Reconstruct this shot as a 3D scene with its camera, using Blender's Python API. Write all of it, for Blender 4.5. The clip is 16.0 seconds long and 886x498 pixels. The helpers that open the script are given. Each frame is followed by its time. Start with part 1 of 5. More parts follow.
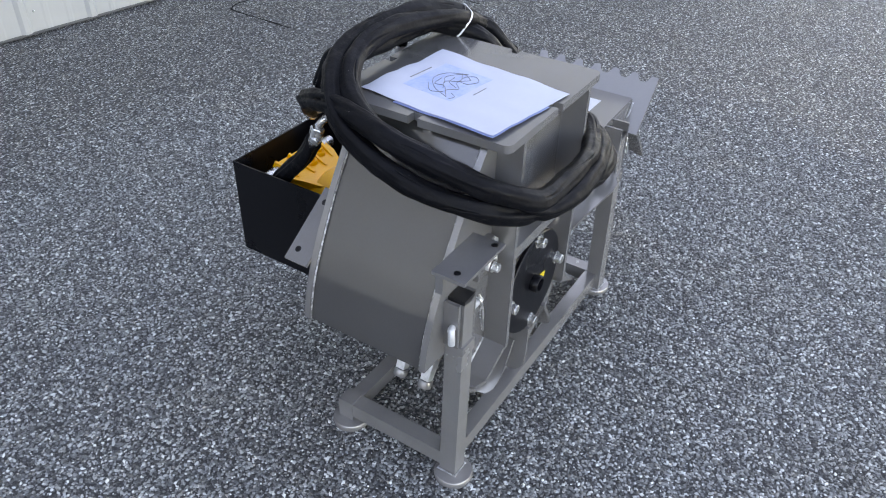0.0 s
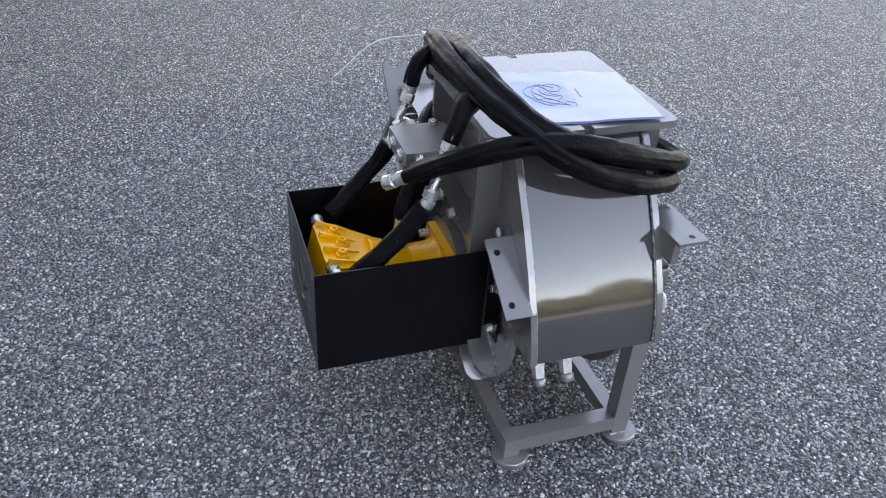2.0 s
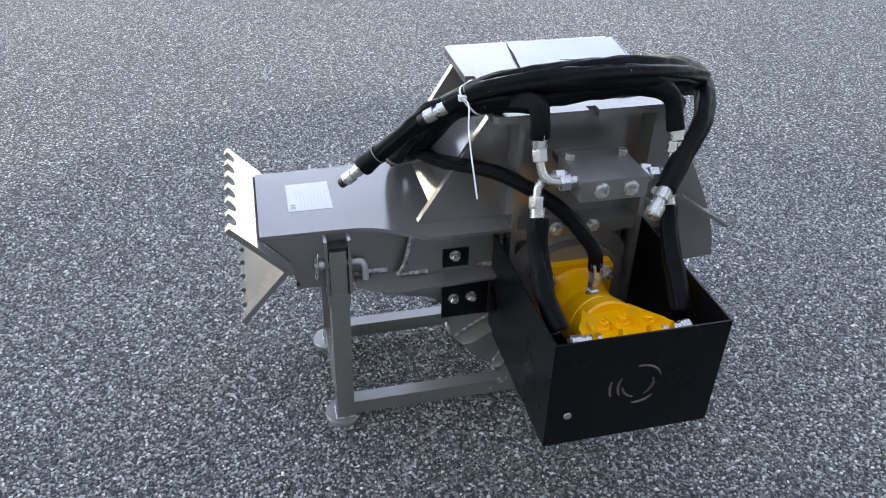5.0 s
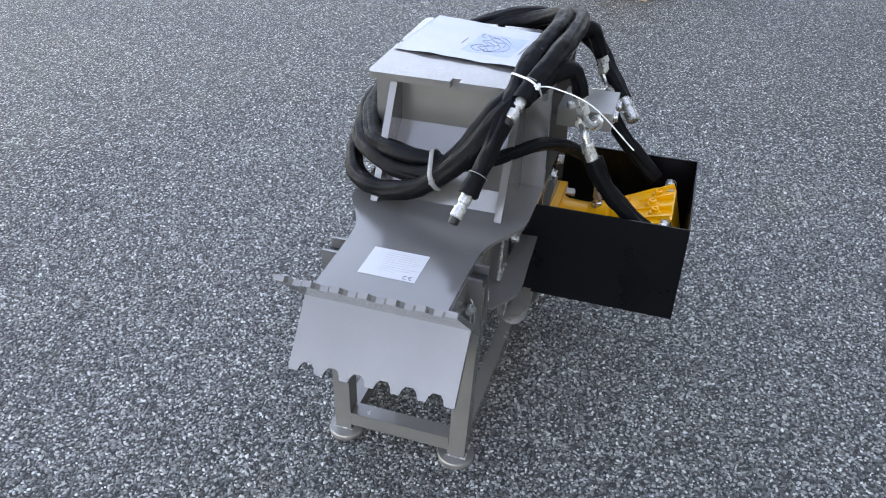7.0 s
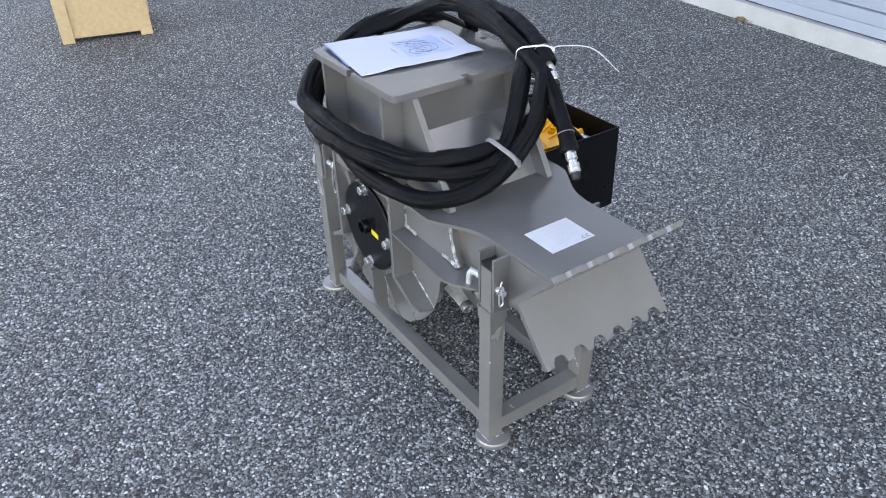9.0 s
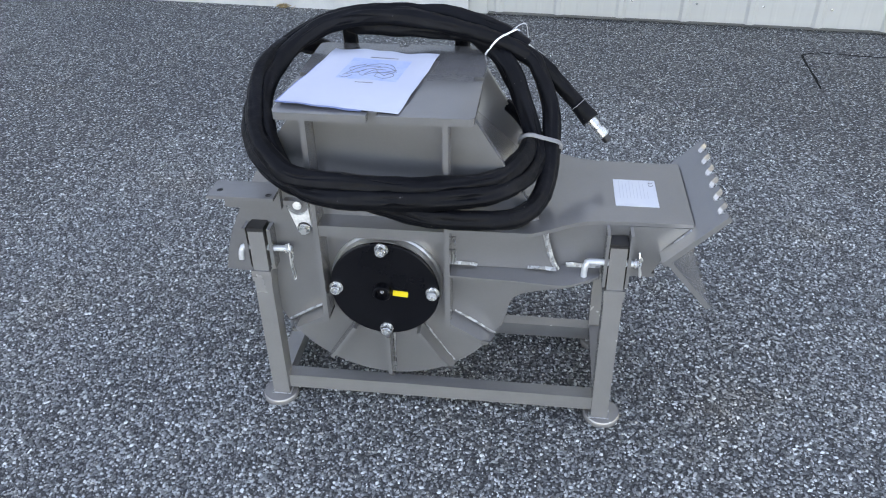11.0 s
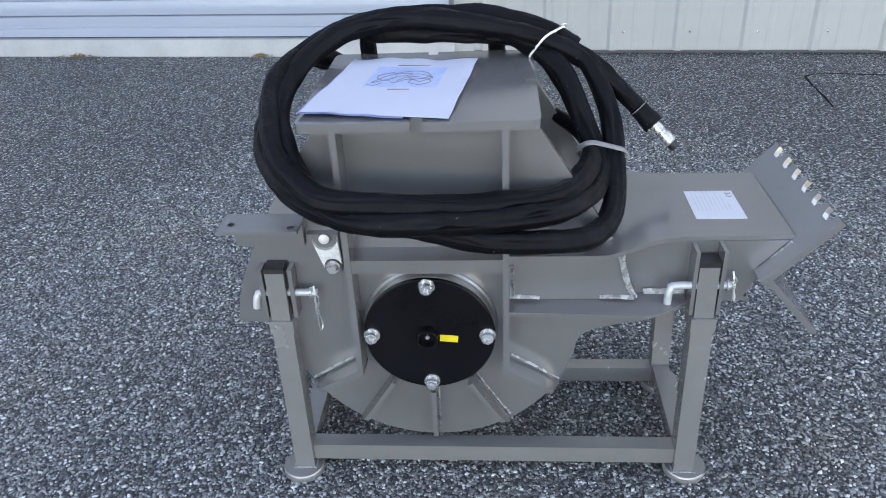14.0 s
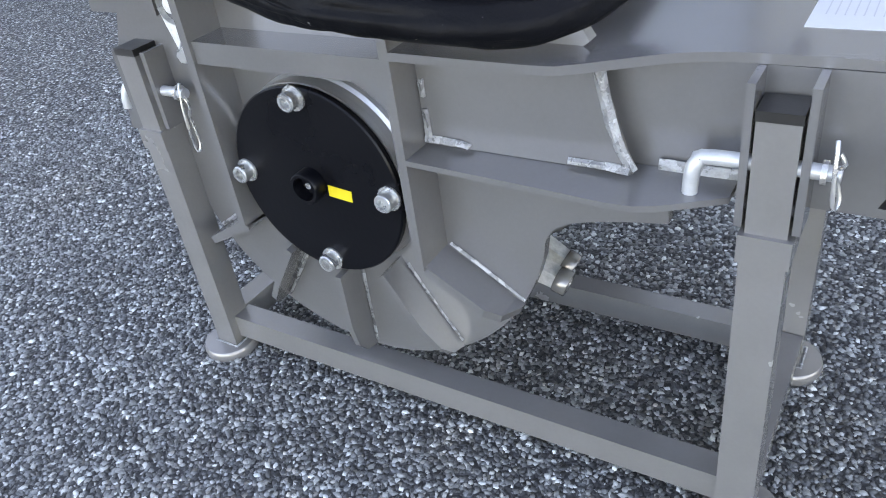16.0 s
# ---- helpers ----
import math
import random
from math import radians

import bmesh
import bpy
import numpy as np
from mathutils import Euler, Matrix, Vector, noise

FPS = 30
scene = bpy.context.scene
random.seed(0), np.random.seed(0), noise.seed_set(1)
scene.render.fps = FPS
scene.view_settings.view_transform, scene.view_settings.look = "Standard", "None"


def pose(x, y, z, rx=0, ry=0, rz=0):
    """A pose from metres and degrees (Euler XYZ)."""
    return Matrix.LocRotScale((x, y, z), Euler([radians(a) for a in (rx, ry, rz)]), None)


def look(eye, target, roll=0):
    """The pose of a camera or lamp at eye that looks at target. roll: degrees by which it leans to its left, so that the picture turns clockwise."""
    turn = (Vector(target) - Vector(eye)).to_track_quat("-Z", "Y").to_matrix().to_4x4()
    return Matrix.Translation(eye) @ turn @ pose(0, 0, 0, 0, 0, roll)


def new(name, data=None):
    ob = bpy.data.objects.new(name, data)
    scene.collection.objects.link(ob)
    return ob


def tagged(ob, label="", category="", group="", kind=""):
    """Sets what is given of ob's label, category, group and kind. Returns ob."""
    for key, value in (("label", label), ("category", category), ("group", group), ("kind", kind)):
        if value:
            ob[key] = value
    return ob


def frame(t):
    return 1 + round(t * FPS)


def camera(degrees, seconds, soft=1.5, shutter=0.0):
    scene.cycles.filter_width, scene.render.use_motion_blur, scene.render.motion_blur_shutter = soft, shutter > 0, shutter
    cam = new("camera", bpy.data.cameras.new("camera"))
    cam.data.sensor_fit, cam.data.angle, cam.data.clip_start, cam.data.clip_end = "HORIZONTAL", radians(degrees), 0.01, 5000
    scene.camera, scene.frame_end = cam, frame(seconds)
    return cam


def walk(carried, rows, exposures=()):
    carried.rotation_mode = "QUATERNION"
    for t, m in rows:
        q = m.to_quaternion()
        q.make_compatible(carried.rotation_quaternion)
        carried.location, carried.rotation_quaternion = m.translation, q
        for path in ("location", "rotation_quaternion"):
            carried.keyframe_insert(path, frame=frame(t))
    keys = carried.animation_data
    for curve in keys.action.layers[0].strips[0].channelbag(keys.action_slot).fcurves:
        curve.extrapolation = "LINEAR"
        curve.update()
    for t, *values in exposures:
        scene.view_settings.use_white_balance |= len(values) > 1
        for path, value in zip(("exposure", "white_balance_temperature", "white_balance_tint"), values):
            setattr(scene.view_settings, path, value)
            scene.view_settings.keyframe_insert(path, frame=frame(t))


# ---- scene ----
import collections

cam = camera(59.7, 16.0, soft=1.05)
PATH = [
    (0, (-1.196, -0.662, 1.256), (0.183, 0.189, 0.084), 1.6),
    (0.5, (-1.262, -0.348, 1.251), (0.264, 0.181, 0.071), 2.8),
    (1, (-1.387, -0.037, 1.265), (0.226, 0.137, 0.096), 3.6),
    (1.5, (-1.379, 0.282, 1.244), (0.246, 0.084, 0.096), 3.8),
    (2, (-1.31, 0.61, 1.253), (0.239, 0.029, 0.129), 3.9),
    (2.5, (-1.194, 0.918, 1.284), (0.175, -0.01, 0.159), 3.8),
    (3, (-0.899, 1.136, 1.267), (0.205, -0.101, 0.148), 3.9),
    (3.5, (-0.588, 1.325, 1.255), (0.179, -0.148, 0.139), 3.7),
    (4, (-0.298, 1.407, 1.272), (0.143, -0.176, 0.131), 2.8),
    (4.5, (0.11, 1.322, 1.242), (0.108, -0.331, 0.117), 1.8),
    (4.7, (0.246, 1.301, 1.222), (0.08, -0.349, 0.104), 1.6),
    (6.8, (1.335, 0.503, 1.242), (-0.189, -0.151, 0.123), 0.6),
    (7, (1.382, 0.378, 1.256), (-0.19, -0.135, 0.132), 0.5),
    (7.5, (1.537, 0.096, 1.273), (-0.119, -0.076, 0.165), -0.8),
    (8, (1.531, -0.206, 1.28), (-0.123, -0.02, 0.171), -1.6),
    (8.5, (1.4, -0.543, 1.279), (-0.159, 0.04, 0.169), -1.7),
    (8.7, (1.366, -0.689, 1.269), (-0.142, 0.03, 0.169), -1.8),
    (10.8, (0.25, -1.404, 1.233), (-0.075, 0.219, 0.111), -1.0),
    (11, (0.18, -1.375, 1.241), (-0.043, 0.268, 0.121), -1.1),
    (11.5, (-0.03, -1.381, 1.236), (-0.032, 0.323, 0.189), -1.5),
    (12, (-0.099, -1.386, 1.196), (-0.008, 0.358, 0.221), -1.6),
    (12.5, (-0.106, -1.382, 1.19), (-0.004, 0.377, 0.243), -1.7),
    (13, (-0.108, -1.375, 1.173), (-0.026, 0.388, 0.231), -2.1),
    (13.5, (-0.082, -1.307, 1.115), (-0.077, 0.451, 0.161), -2.4),
    (14, (0.02, -1.221, 1.084), (-0.129, 0.508, 0.091), -2.9),
    (14.5, (0.132, -1.073, 0.99), (-0.216, 0.606, -0.039), -3.8),
    (15, (0.226, -0.904, 0.925), (-0.339, 0.687, -0.147), -5.2),
    (15.5, (0.363, -0.821, 0.803), (-0.428, 0.663, -0.28), -6.8),
    (16, (0.42, -0.708, 0.703), (-0.55, 0.647, -0.403), -8.6),
]
walk(cam, [(t, look(eye, target, roll)) for t, eye, target, roll in PATH],
     exposures=((0, 3.48, 11700, 20), (2, 3.46, 11700, 20), (4, 3.47, 11800, 19), (7, 3.56, 12000, 18), (8.5, 3.53, 11700, 19), (11, 3.45, 10900, 18), (13, 3.30, 10500, 17), (14.5, 3.36, 10500, 18), (15.5, 3.56, 10600, 19), (16, 3.62, 10600, 19)))

# ---------------------------------------------------------------- light
world = bpy.data.worlds.new("sky")
scene.world = world
world.use_nodes = True
wn = world.node_tree.nodes
wl = world.node_tree.links
sky = wn.new("ShaderNodeTexSky")
sky.sky_type = "NISHITA"
sky.sun_disc = False
sky.sun_elevation = radians(30)
sky.sun_rotation = radians(23.5)
sky.air_density, sky.dust_density, sky.ozone_density = 0.55, 0.25, 1.0
wl.new(sky.outputs[0], wn["Background"].inputs[0])
wn["Background"].inputs[1].default_value = 0.15
sun = new("sun", bpy.data.lights.new("sun", "SUN"))
sun.data.energy, sun.data.angle, sun.data.color = 3.8, radians(0.5), (1.0, 0.91, 0.78)
sun.matrix_world = look((2.0, 4.6, 2.9), (0, 0, 0))

# ---------------------------------------------------------------- materials


def material(name):
    m = bpy.data.materials.new(name)
    m.use_nodes = True
    return m, m.node_tree.nodes, m.node_tree.links, m.node_tree.nodes["Principled BSDF"]


def coords(n, l, scale=(1, 1, 1)):
    tc, mp = n.new("ShaderNodeTexCoord"), n.new("ShaderNodeMapping")
    mp.inputs["Scale"].default_value = scale
    l.new(tc.outputs["Object"], mp.inputs["Vector"])
    return mp.outputs["Vector"]


def noise_tex(n, l, vec, scale, detail=4, rough=0.55):
    t = n.new("ShaderNodeTexNoise")
    t.inputs["Scale"].default_value, t.inputs["Detail"].default_value, t.inputs["Roughness"].default_value = scale, detail, rough
    l.new(vec, t.inputs["Vector"])
    return t.outputs["Fac"]


def ramp(n, l, fac, stops):
    r = n.new("ShaderNodeValToRGB")
    while len(r.color_ramp.elements) < len(stops):
        r.color_ramp.elements.new(0.5)
    for e, (p, c) in zip(r.color_ramp.elements, stops):
        e.position, e.color = p, (*c, 1) if not isinstance(c, (int, float)) else (c, c, c, 1)
    l.new(fac, r.inputs[0])
    return r.outputs[0]


def bump(n, l, height, strength, distance, bsdf, after=None):
    b = n.new("ShaderNodeBump")
    b.inputs["Strength"].default_value, b.inputs["Distance"].default_value = strength, distance
    l.new(height, b.inputs["Height"])
    if after:
        l.new(after, b.inputs["Normal"])
    l.new(b.outputs[0], bsdf.inputs["Normal"])
    return b.outputs[0]


def surface(name, dark, light, rough=(0.35, 0.5), metal=0.0, scale=9.0, fine=160.0, relief=0.15, depth=0.001, coat=0.0, stretch=(1, 1, 1), gloss=0.5, edge=1.0):
    """A surface with broad stains and fine grain in colour, gloss and relief."""
    m, n, l, p = material(name)
    v = coords(n, l, stretch)
    broad, grain = noise_tex(n, l, v, scale, 5), noise_tex(n, l, v, fine, 3)
    mix = n.new("ShaderNodeMath")
    mix.operation = "MULTIPLY_ADD"
    l.new(grain, mix.inputs[0])
    mix.inputs[1].default_value = 0.35
    l.new(broad, mix.inputs[2])
    l.new(ramp(n, l, mix.outputs[0], [(0.35, dark), (1.0, light)]), p.inputs["Base Color"])
    l.new(ramp(n, l, broad, [(0.3, rough[0]), (0.7, rough[1])]), p.inputs["Roughness"])
    p.inputs["Metallic"].default_value = metal
    p.inputs["Coat Weight"].default_value = coat
    p.inputs["Coat Roughness"].default_value = 0.06
    p.inputs["Specular IOR Level"].default_value = gloss
    p.inputs["Specular Tint"].default_value = (edge, edge, edge, 1)
    bump(n, l, grain, relief, depth, p)
    return m


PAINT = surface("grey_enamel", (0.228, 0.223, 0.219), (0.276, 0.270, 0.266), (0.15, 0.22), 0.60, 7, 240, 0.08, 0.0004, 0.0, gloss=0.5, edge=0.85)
# Hood copy of PAINT: glossier, base darkened to offset too much sky light.
HOODP_DIM = surface("hood_enamel_darkened", (0.120, 0.117, 0.114), (0.146, 0.143, 0.139), (0.055, 0.085), 0.66, 5, 240, 0.025, 0.0003, 0.0, gloss=0.25, edge=0.5)
STANDP = surface("stand_enamel", (0.245, 0.236, 0.228), (0.295, 0.285, 0.276), (0.20, 0.28), 0.50, 14, 260, 0.12, 0.0004, 0.0, gloss=0.45, edge=0.8)
GALV = surface("galvanised_steel", (0.36, 0.37, 0.38), (0.52, 0.54, 0.55), (0.3, 0.5), 0.4, 60, 300, 0.4, 0.0008)
LINKZ = surface("spangled_zinc", (0.40, 0.40, 0.38), (0.78, 0.78, 0.76), (0.35, 0.55), 0.2, 110, 400, 0.3, 0.0006)
WELD = surface("weld_bead", (0.17, 0.17, 0.165), (0.42, 0.43, 0.44), (0.2, 0.35), 0.4, 90, 500, 0.8, 0.002)
BLACK = surface("black_enamel", (0.0022, 0.0023, 0.0032), (0.0048, 0.005, 0.0066), (0.24, 0.38), 0.0, 8, 200, 0.2, 0.0006, gloss=0.18)
RUBBER = surface("black_plastic", (0.004, 0.004, 0.0045), (0.010, 0.010, 0.011), (0.45, 0.6), 0.0, 20, 300, 0.2, 0.0004)
ZINC = surface("zinc_plate", (0.40, 0.40, 0.39), (0.62, 0.63, 0.62), (0.18, 0.35), 0.75, 40, 300, 0.3, 0.0005)
STEEL = surface("bare_steel", (0.40, 0.40, 0.40), (0.58, 0.58, 0.57), (0.3, 0.45), 0.85, 22, 400, 0.3, 0.0004, stretch=(1, 8, 1))
BLOCKM = surface("dull_block_steel", (0.17, 0.17, 0.168), (0.25, 0.25, 0.245), (0.35, 0.5), 0.6, 22, 400, 0.3, 0.0004)
YELLOW = surface("yellow_enamel", (0.93, 0.37, 0.002), (0.98, 0.46, 0.003), (0.32, 0.5), 0.0, 16, 220, 0.5, 0.0012, 0.15)
LABEL_Y = surface("yellow_label", (0.62, 0.46, 0.02), (0.72, 0.54, 0.03), (0.4, 0.5))
PAPER = surface("white_paper", (0.42, 0.45, 0.53), (0.46, 0.49, 0.56), (0.5, 0.65), 0.0, 12, 90, 0.15, 0.0008)
INK = surface("ink", (0.10, 0.10, 0.11), (0.20, 0.20, 0.21), (0.5, 0.6))
INK_PALE = surface("pale_print", (0.22, 0.33, 0.56), (0.42, 0.48, 0.62), (0.5, 0.6), 0.0, 40)
INK_BLUE = surface("blue_print", (0.12, 0.18, 0.38), (0.18, 0.25, 0.46), (0.5, 0.6))
FOIL = surface("label_foil", (0.50, 0.52, 0.55), (0.56, 0.575, 0.59), (0.3, 0.4), 0.0, 30, 200, 0.1)
PRINT = surface("grey_print", (0.40, 0.41, 0.44), (0.46, 0.47, 0.50), (0.4, 0.5))
TIE = surface("grey_tie", (0.15, 0.15, 0.15), (0.21, 0.21, 0.21), (0.4, 0.5), 0.0, 30)
CORD = surface("white_tie", (0.62, 0.63, 0.64), (0.74, 0.74, 0.74), (0.4, 0.5), 0.0, 40)
CONCRETE = surface("concrete_kerb", (0.30, 0.305, 0.30), (0.44, 0.44, 0.43), (0.75, 0.9), 0.0, 6, 120, 0.5, 0.003)
WALLP = surface("cream_sheet", (0.312, 0.315, 0.300), (0.358, 0.360, 0.342), (0.35, 0.5), 0.0, 1.2, 40, 0.05, 0.001, 0.1, (1, 1, 0.25))
DOORP = surface("white_slats", (0.268, 0.310, 0.365), (0.312, 0.352, 0.405), (0.3, 0.42), 0.0, 1.0, 40, 0.05, 0.001, 0.1, (0.3, 1, 1))
TRIMP = surface("dark_trim", (0.06, 0.065, 0.07), (0.10, 0.105, 0.11), (0.4, 0.6))
WOOD = surface("pale_pine", (0.46, 0.31, 0.16), (0.60, 0.43, 0.25), (0.6, 0.75), 0.0, 6, 90, 0.3, 0.001, 0.0, (1, 8, 8))
CUT = surface("dull_cut_edge", (0.04, 0.036, 0.030), (0.22, 0.19, 0.15), (0.4, 0.6), 0.4, 40)
TAR = surface("joint_filler", (0.004, 0.004, 0.004), (0.010, 0.010, 0.010), (0.8, 0.95), gloss=0.15)
BELT_GREEN = surface("unseen_belt_green", (0.035, 0.04, 0.022), (0.085, 0.092, 0.055), (0.7, 0.9), 0.0, 0.35, 3.0, 0.8, 0.2)
LITTER = surface("dry_leaves", (0.16, 0.11, 0.055), (0.34, 0.25, 0.14), (0.7, 0.9), 0.0, 60)


def sleeve_material():
    """Black woven nylon: fine weave, long creases and puckers, dust and a few pale scuffs."""
    m, n, l, p = material("woven_sleeve")
    v = coords(n, l)
    tc, mp = n.new("ShaderNodeTexCoord"), n.new("ShaderNodeMapping")
    mp.inputs["Scale"].default_value = (9.0, 60.0, 1.0)
    mp.inputs["Rotation"].default_value = (0, 0, 0.10)
    l.new(tc.outputs["UV"], mp.inputs["Vector"])
    crease = n.new("ShaderNodeTexNoise")
    crease.noise_type = "RIDGED_MULTIFRACTAL"
    crease.inputs["Scale"].default_value, crease.inputs["Detail"].default_value = 1.0, 2.5
    crease.inputs["Distortion"].default_value = 0.6
    l.new(mp.outputs["Vector"], crease.inputs["Vector"])
    fold = ramp(n, l, crease.outputs["Fac"], [(0.25, 1.0), (0.8, 0.0)])
    pucker, grain = noise_tex(n, l, v, 55, 3, 0.6), noise_tex(n, l, v, 800, 2)
    dust = noise_tex(n, l, v, 9, 6, 0.7)
    l.new(ramp(n, l, dust, [(0.35, (0.0016, 0.0018, 0.0026)), (0.62, (0.0034, 0.0038, 0.0054)), (0.84, (0.008, 0.0085, 0.011))]), p.inputs["Base Color"])
    fleck = n.new("ShaderNodeMix")
    fleck.data_type = "RGBA"
    l.new(ramp(n, l, noise_tex(n, l, v, 130, 2), [(0.745, 0.0), (0.77, 1.0)]), fleck.inputs["Factor"])
    l.new(p.inputs["Base Color"].links[0].from_socket, fleck.inputs["A"])
    fleck.inputs["B"].default_value = (0.13, 0.13, 0.13, 1)
    l.new(fleck.outputs["Result"], p.inputs["Base Color"])
    l.new(ramp(n, l, pucker, [(0.3, 0.44), (0.7, 0.62)]), p.inputs["Roughness"])
    p.inputs["Specular IOR Level"].default_value = 0.11
    p.inputs["Sheen Weight"].default_value = 0.004
    first = bump(n, l, fold, 1.0, 0.008, p)
    second = bump(n, l, pucker, 0.4, 0.004, p, first)
    bump(n, l, grain, 0.25, 0.0008, p, second)
    return m


SLEEVE = sleeve_material()


def aggregate_material():
    """Exposed-aggregate concrete: pebbles of 4 to 12 mm in a grey matrix, with broad damp and worn patches."""
    m, n, l, p = material("exposed_aggregate")
    v = coords(n, l)
    warp = n.new("ShaderNodeTexNoise")
    warp.inputs["Scale"].default_value, warp.inputs["Detail"].default_value = 60, 2
    l.new(v, warp.inputs["Vector"])
    mixv = n.new("ShaderNodeVectorMath")
    mixv.operation = "MULTIPLY_ADD"
    l.new(warp.outputs["Color"], mixv.inputs[0])
    mixv.inputs[1].default_value = (0.008, 0.008, 0.0)
    l.new(v, mixv.inputs[2])
    cells = n.new("ShaderNodeTexVoronoi")
    cells.inputs["Scale"].default_value = 135
    l.new(mixv.outputs[0], cells.inputs["Vector"])
    sep = n.new("ShaderNodeSeparateColor")
    l.new(cells.outputs["Color"], sep.inputs[0])
    stone = ramp(n, l, sep.outputs[0], [(0.0, (0.030, 0.030, 0.032)), (0.22, (0.085, 0.085, 0.088)), (0.55, (0.185, 0.185, 0.186)), (0.80, (0.33, 0.33, 0.329)), (0.93, (0.48, 0.48, 0.476)), (1.0, (0.74, 0.74, 0.73))])
    tint = ramp(n, l, sep.outputs[1], [(0.0, (1.05, 0.99, 0.86)), (0.4, (0.97, 1, 0.96)), (1.0, (0.92, 0.99, 1.0))])
    mul = n.new("ShaderNodeMix")
    mul.data_type, mul.blend_type = "RGBA", "MULTIPLY"
    mul.inputs["Factor"].default_value = 1.0
    l.new(stone, mul.inputs["A"])
    l.new(tint, mul.inputs["B"])
    gap = ramp(n, l, cells.outputs["Distance"], [(0.40, 0.0), (0.60, 1.0)])
    matrix = n.new("ShaderNodeMix")
    matrix.data_type = "RGBA"
    l.new(gap, matrix.inputs["Factor"])
    l.new(mul.outputs["Result"], matrix.inputs["A"])
    matrix.inputs["B"].default_value = (0.042, 0.042, 0.043, 1)
    broad = noise_tex(n, l, v, 0.9, 6, 0.6)
    patches = ramp(n, l, broad, [(0.25, (0.78, 0.80, 0.84)), (0.5, (1, 1, 1)), (0.75, (1.14, 1.13, 1.12))])
    rust = ramp(n, l, noise_tex(n, l, v, 2.3, 5, 0.65), [(0.60, (1, 1, 1)), (0.78, (1.10, 0.98, 0.86))])
    last = matrix.outputs["Result"]
    for layer in (patches, rust):
        k = n.new("ShaderNodeMix")
        k.data_type, k.blend_type = "RGBA", "MULTIPLY"
        k.inputs["Factor"].default_value = 1.0
        l.new(last, k.inputs["A"])
        l.new(layer, k.inputs["B"])
        last = k.outputs["Result"]
    l.new(last, p.inputs["Base Color"])
    l.new(ramp(n, l, sep.outputs[2], [(0.0, 0.55), (1.0, 0.9)]), p.inputs["Roughness"])
    p.inputs["Specular IOR Level"].default_value = 0.35
    dome = n.new("ShaderNodeMath")
    dome.operation = "MULTIPLY_ADD"
    l.new(cells.outputs["Distance"], dome.inputs[0])
    dome.inputs[1].default_value = -1.0
    dome.inputs[2].default_value = 1.0
    bump(n, l, dome.outputs[0], 0.9, 0.006, p)
    return m


AGGREGATE = aggregate_material()

# ---------------------------------------------------------------- mesh helpers


def empty(name, label, category, group="", at=(0, 0, 0)):
    ob = new(name)
    ob.empty_display_size = 0.05
    ob.location = at
    return tagged(ob, label, category, group)


def large_face_normals(me):
    """Keeps flat faces flat: the rounding of a bevel stays within its narrow faces."""
    at = collections.defaultdict(list)
    for f in me.polygons:
        for i in f.vertices:
            at[i].append((f.normal.copy(), f.area))
    out = []
    for f in me.polygons:
        for i in f.vertices:
            q = Vector()
            for nrm, area in at[i]:
                if nrm.dot(f.normal) > 0.3:
                    q += nrm * area
            out.append(q.normalized())
    me.normals_split_custom_set(out)


def part(name, bm, mat, parent, label="", smooth=False, bevel=0.0, crease=38):
    """Links a bmesh as one mesh under its thing; parents stand at the origin."""
    if bevel:
        edges = [e for e in bm.edges if len(e.link_faces) == 2 and e.calc_face_angle(0) > 0.5]
        bmesh.ops.bevel(bm, geom=edges, offset=bevel, segments=2, affect="EDGES", profile=0.5)
    bmesh.ops.recalc_face_normals(bm, faces=bm.faces)
    me = bpy.data.meshes.new(name)
    bm.to_mesh(me)
    bm.free()
    if smooth:
        me.shade_smooth()
        me.set_sharp_from_angle(angle=radians(crease))
        if bevel:
            large_face_normals(me)
    me.materials.append(mat)
    ob = new(name, me)
    ob.parent = parent
    if label:
        ob["label"] = label
    return ob


def block(bm, x, y, z):
    """A box between pairs of x, y and z."""
    v = [bm.verts.new((a, b, c)) for a in x for b in y for c in z]
    for f in ((0, 1, 3, 2), (4, 6, 7, 5), (0, 4, 5, 1), (2, 3, 7, 6), (0, 2, 6, 4), (1, 5, 7, 3)):
        bm.faces.new([v[i] for i in f])
    return v


def slab(bm, outline, low, high, axis="y"):
    """An outline of (a, b) pairs drawn out along an axis: y takes (x, z), z takes (x, y), x takes (y, z)."""
    def place(a, b, c):
        return {"y": (a, c, b), "z": (a, b, c), "x": (c, a, b)}[axis]
    lo = [bm.verts.new(place(a, b, low)) for a, b in outline]
    hi = [bm.verts.new(place(a, b, high)) for a, b in outline]
    bm.faces.new(lo)
    bm.faces.new(hi[::-1])
    k = len(outline)
    for i in range(k):
        bm.faces.new((lo[i], lo[(i + 1) % k], hi[(i + 1) % k], hi[i]))


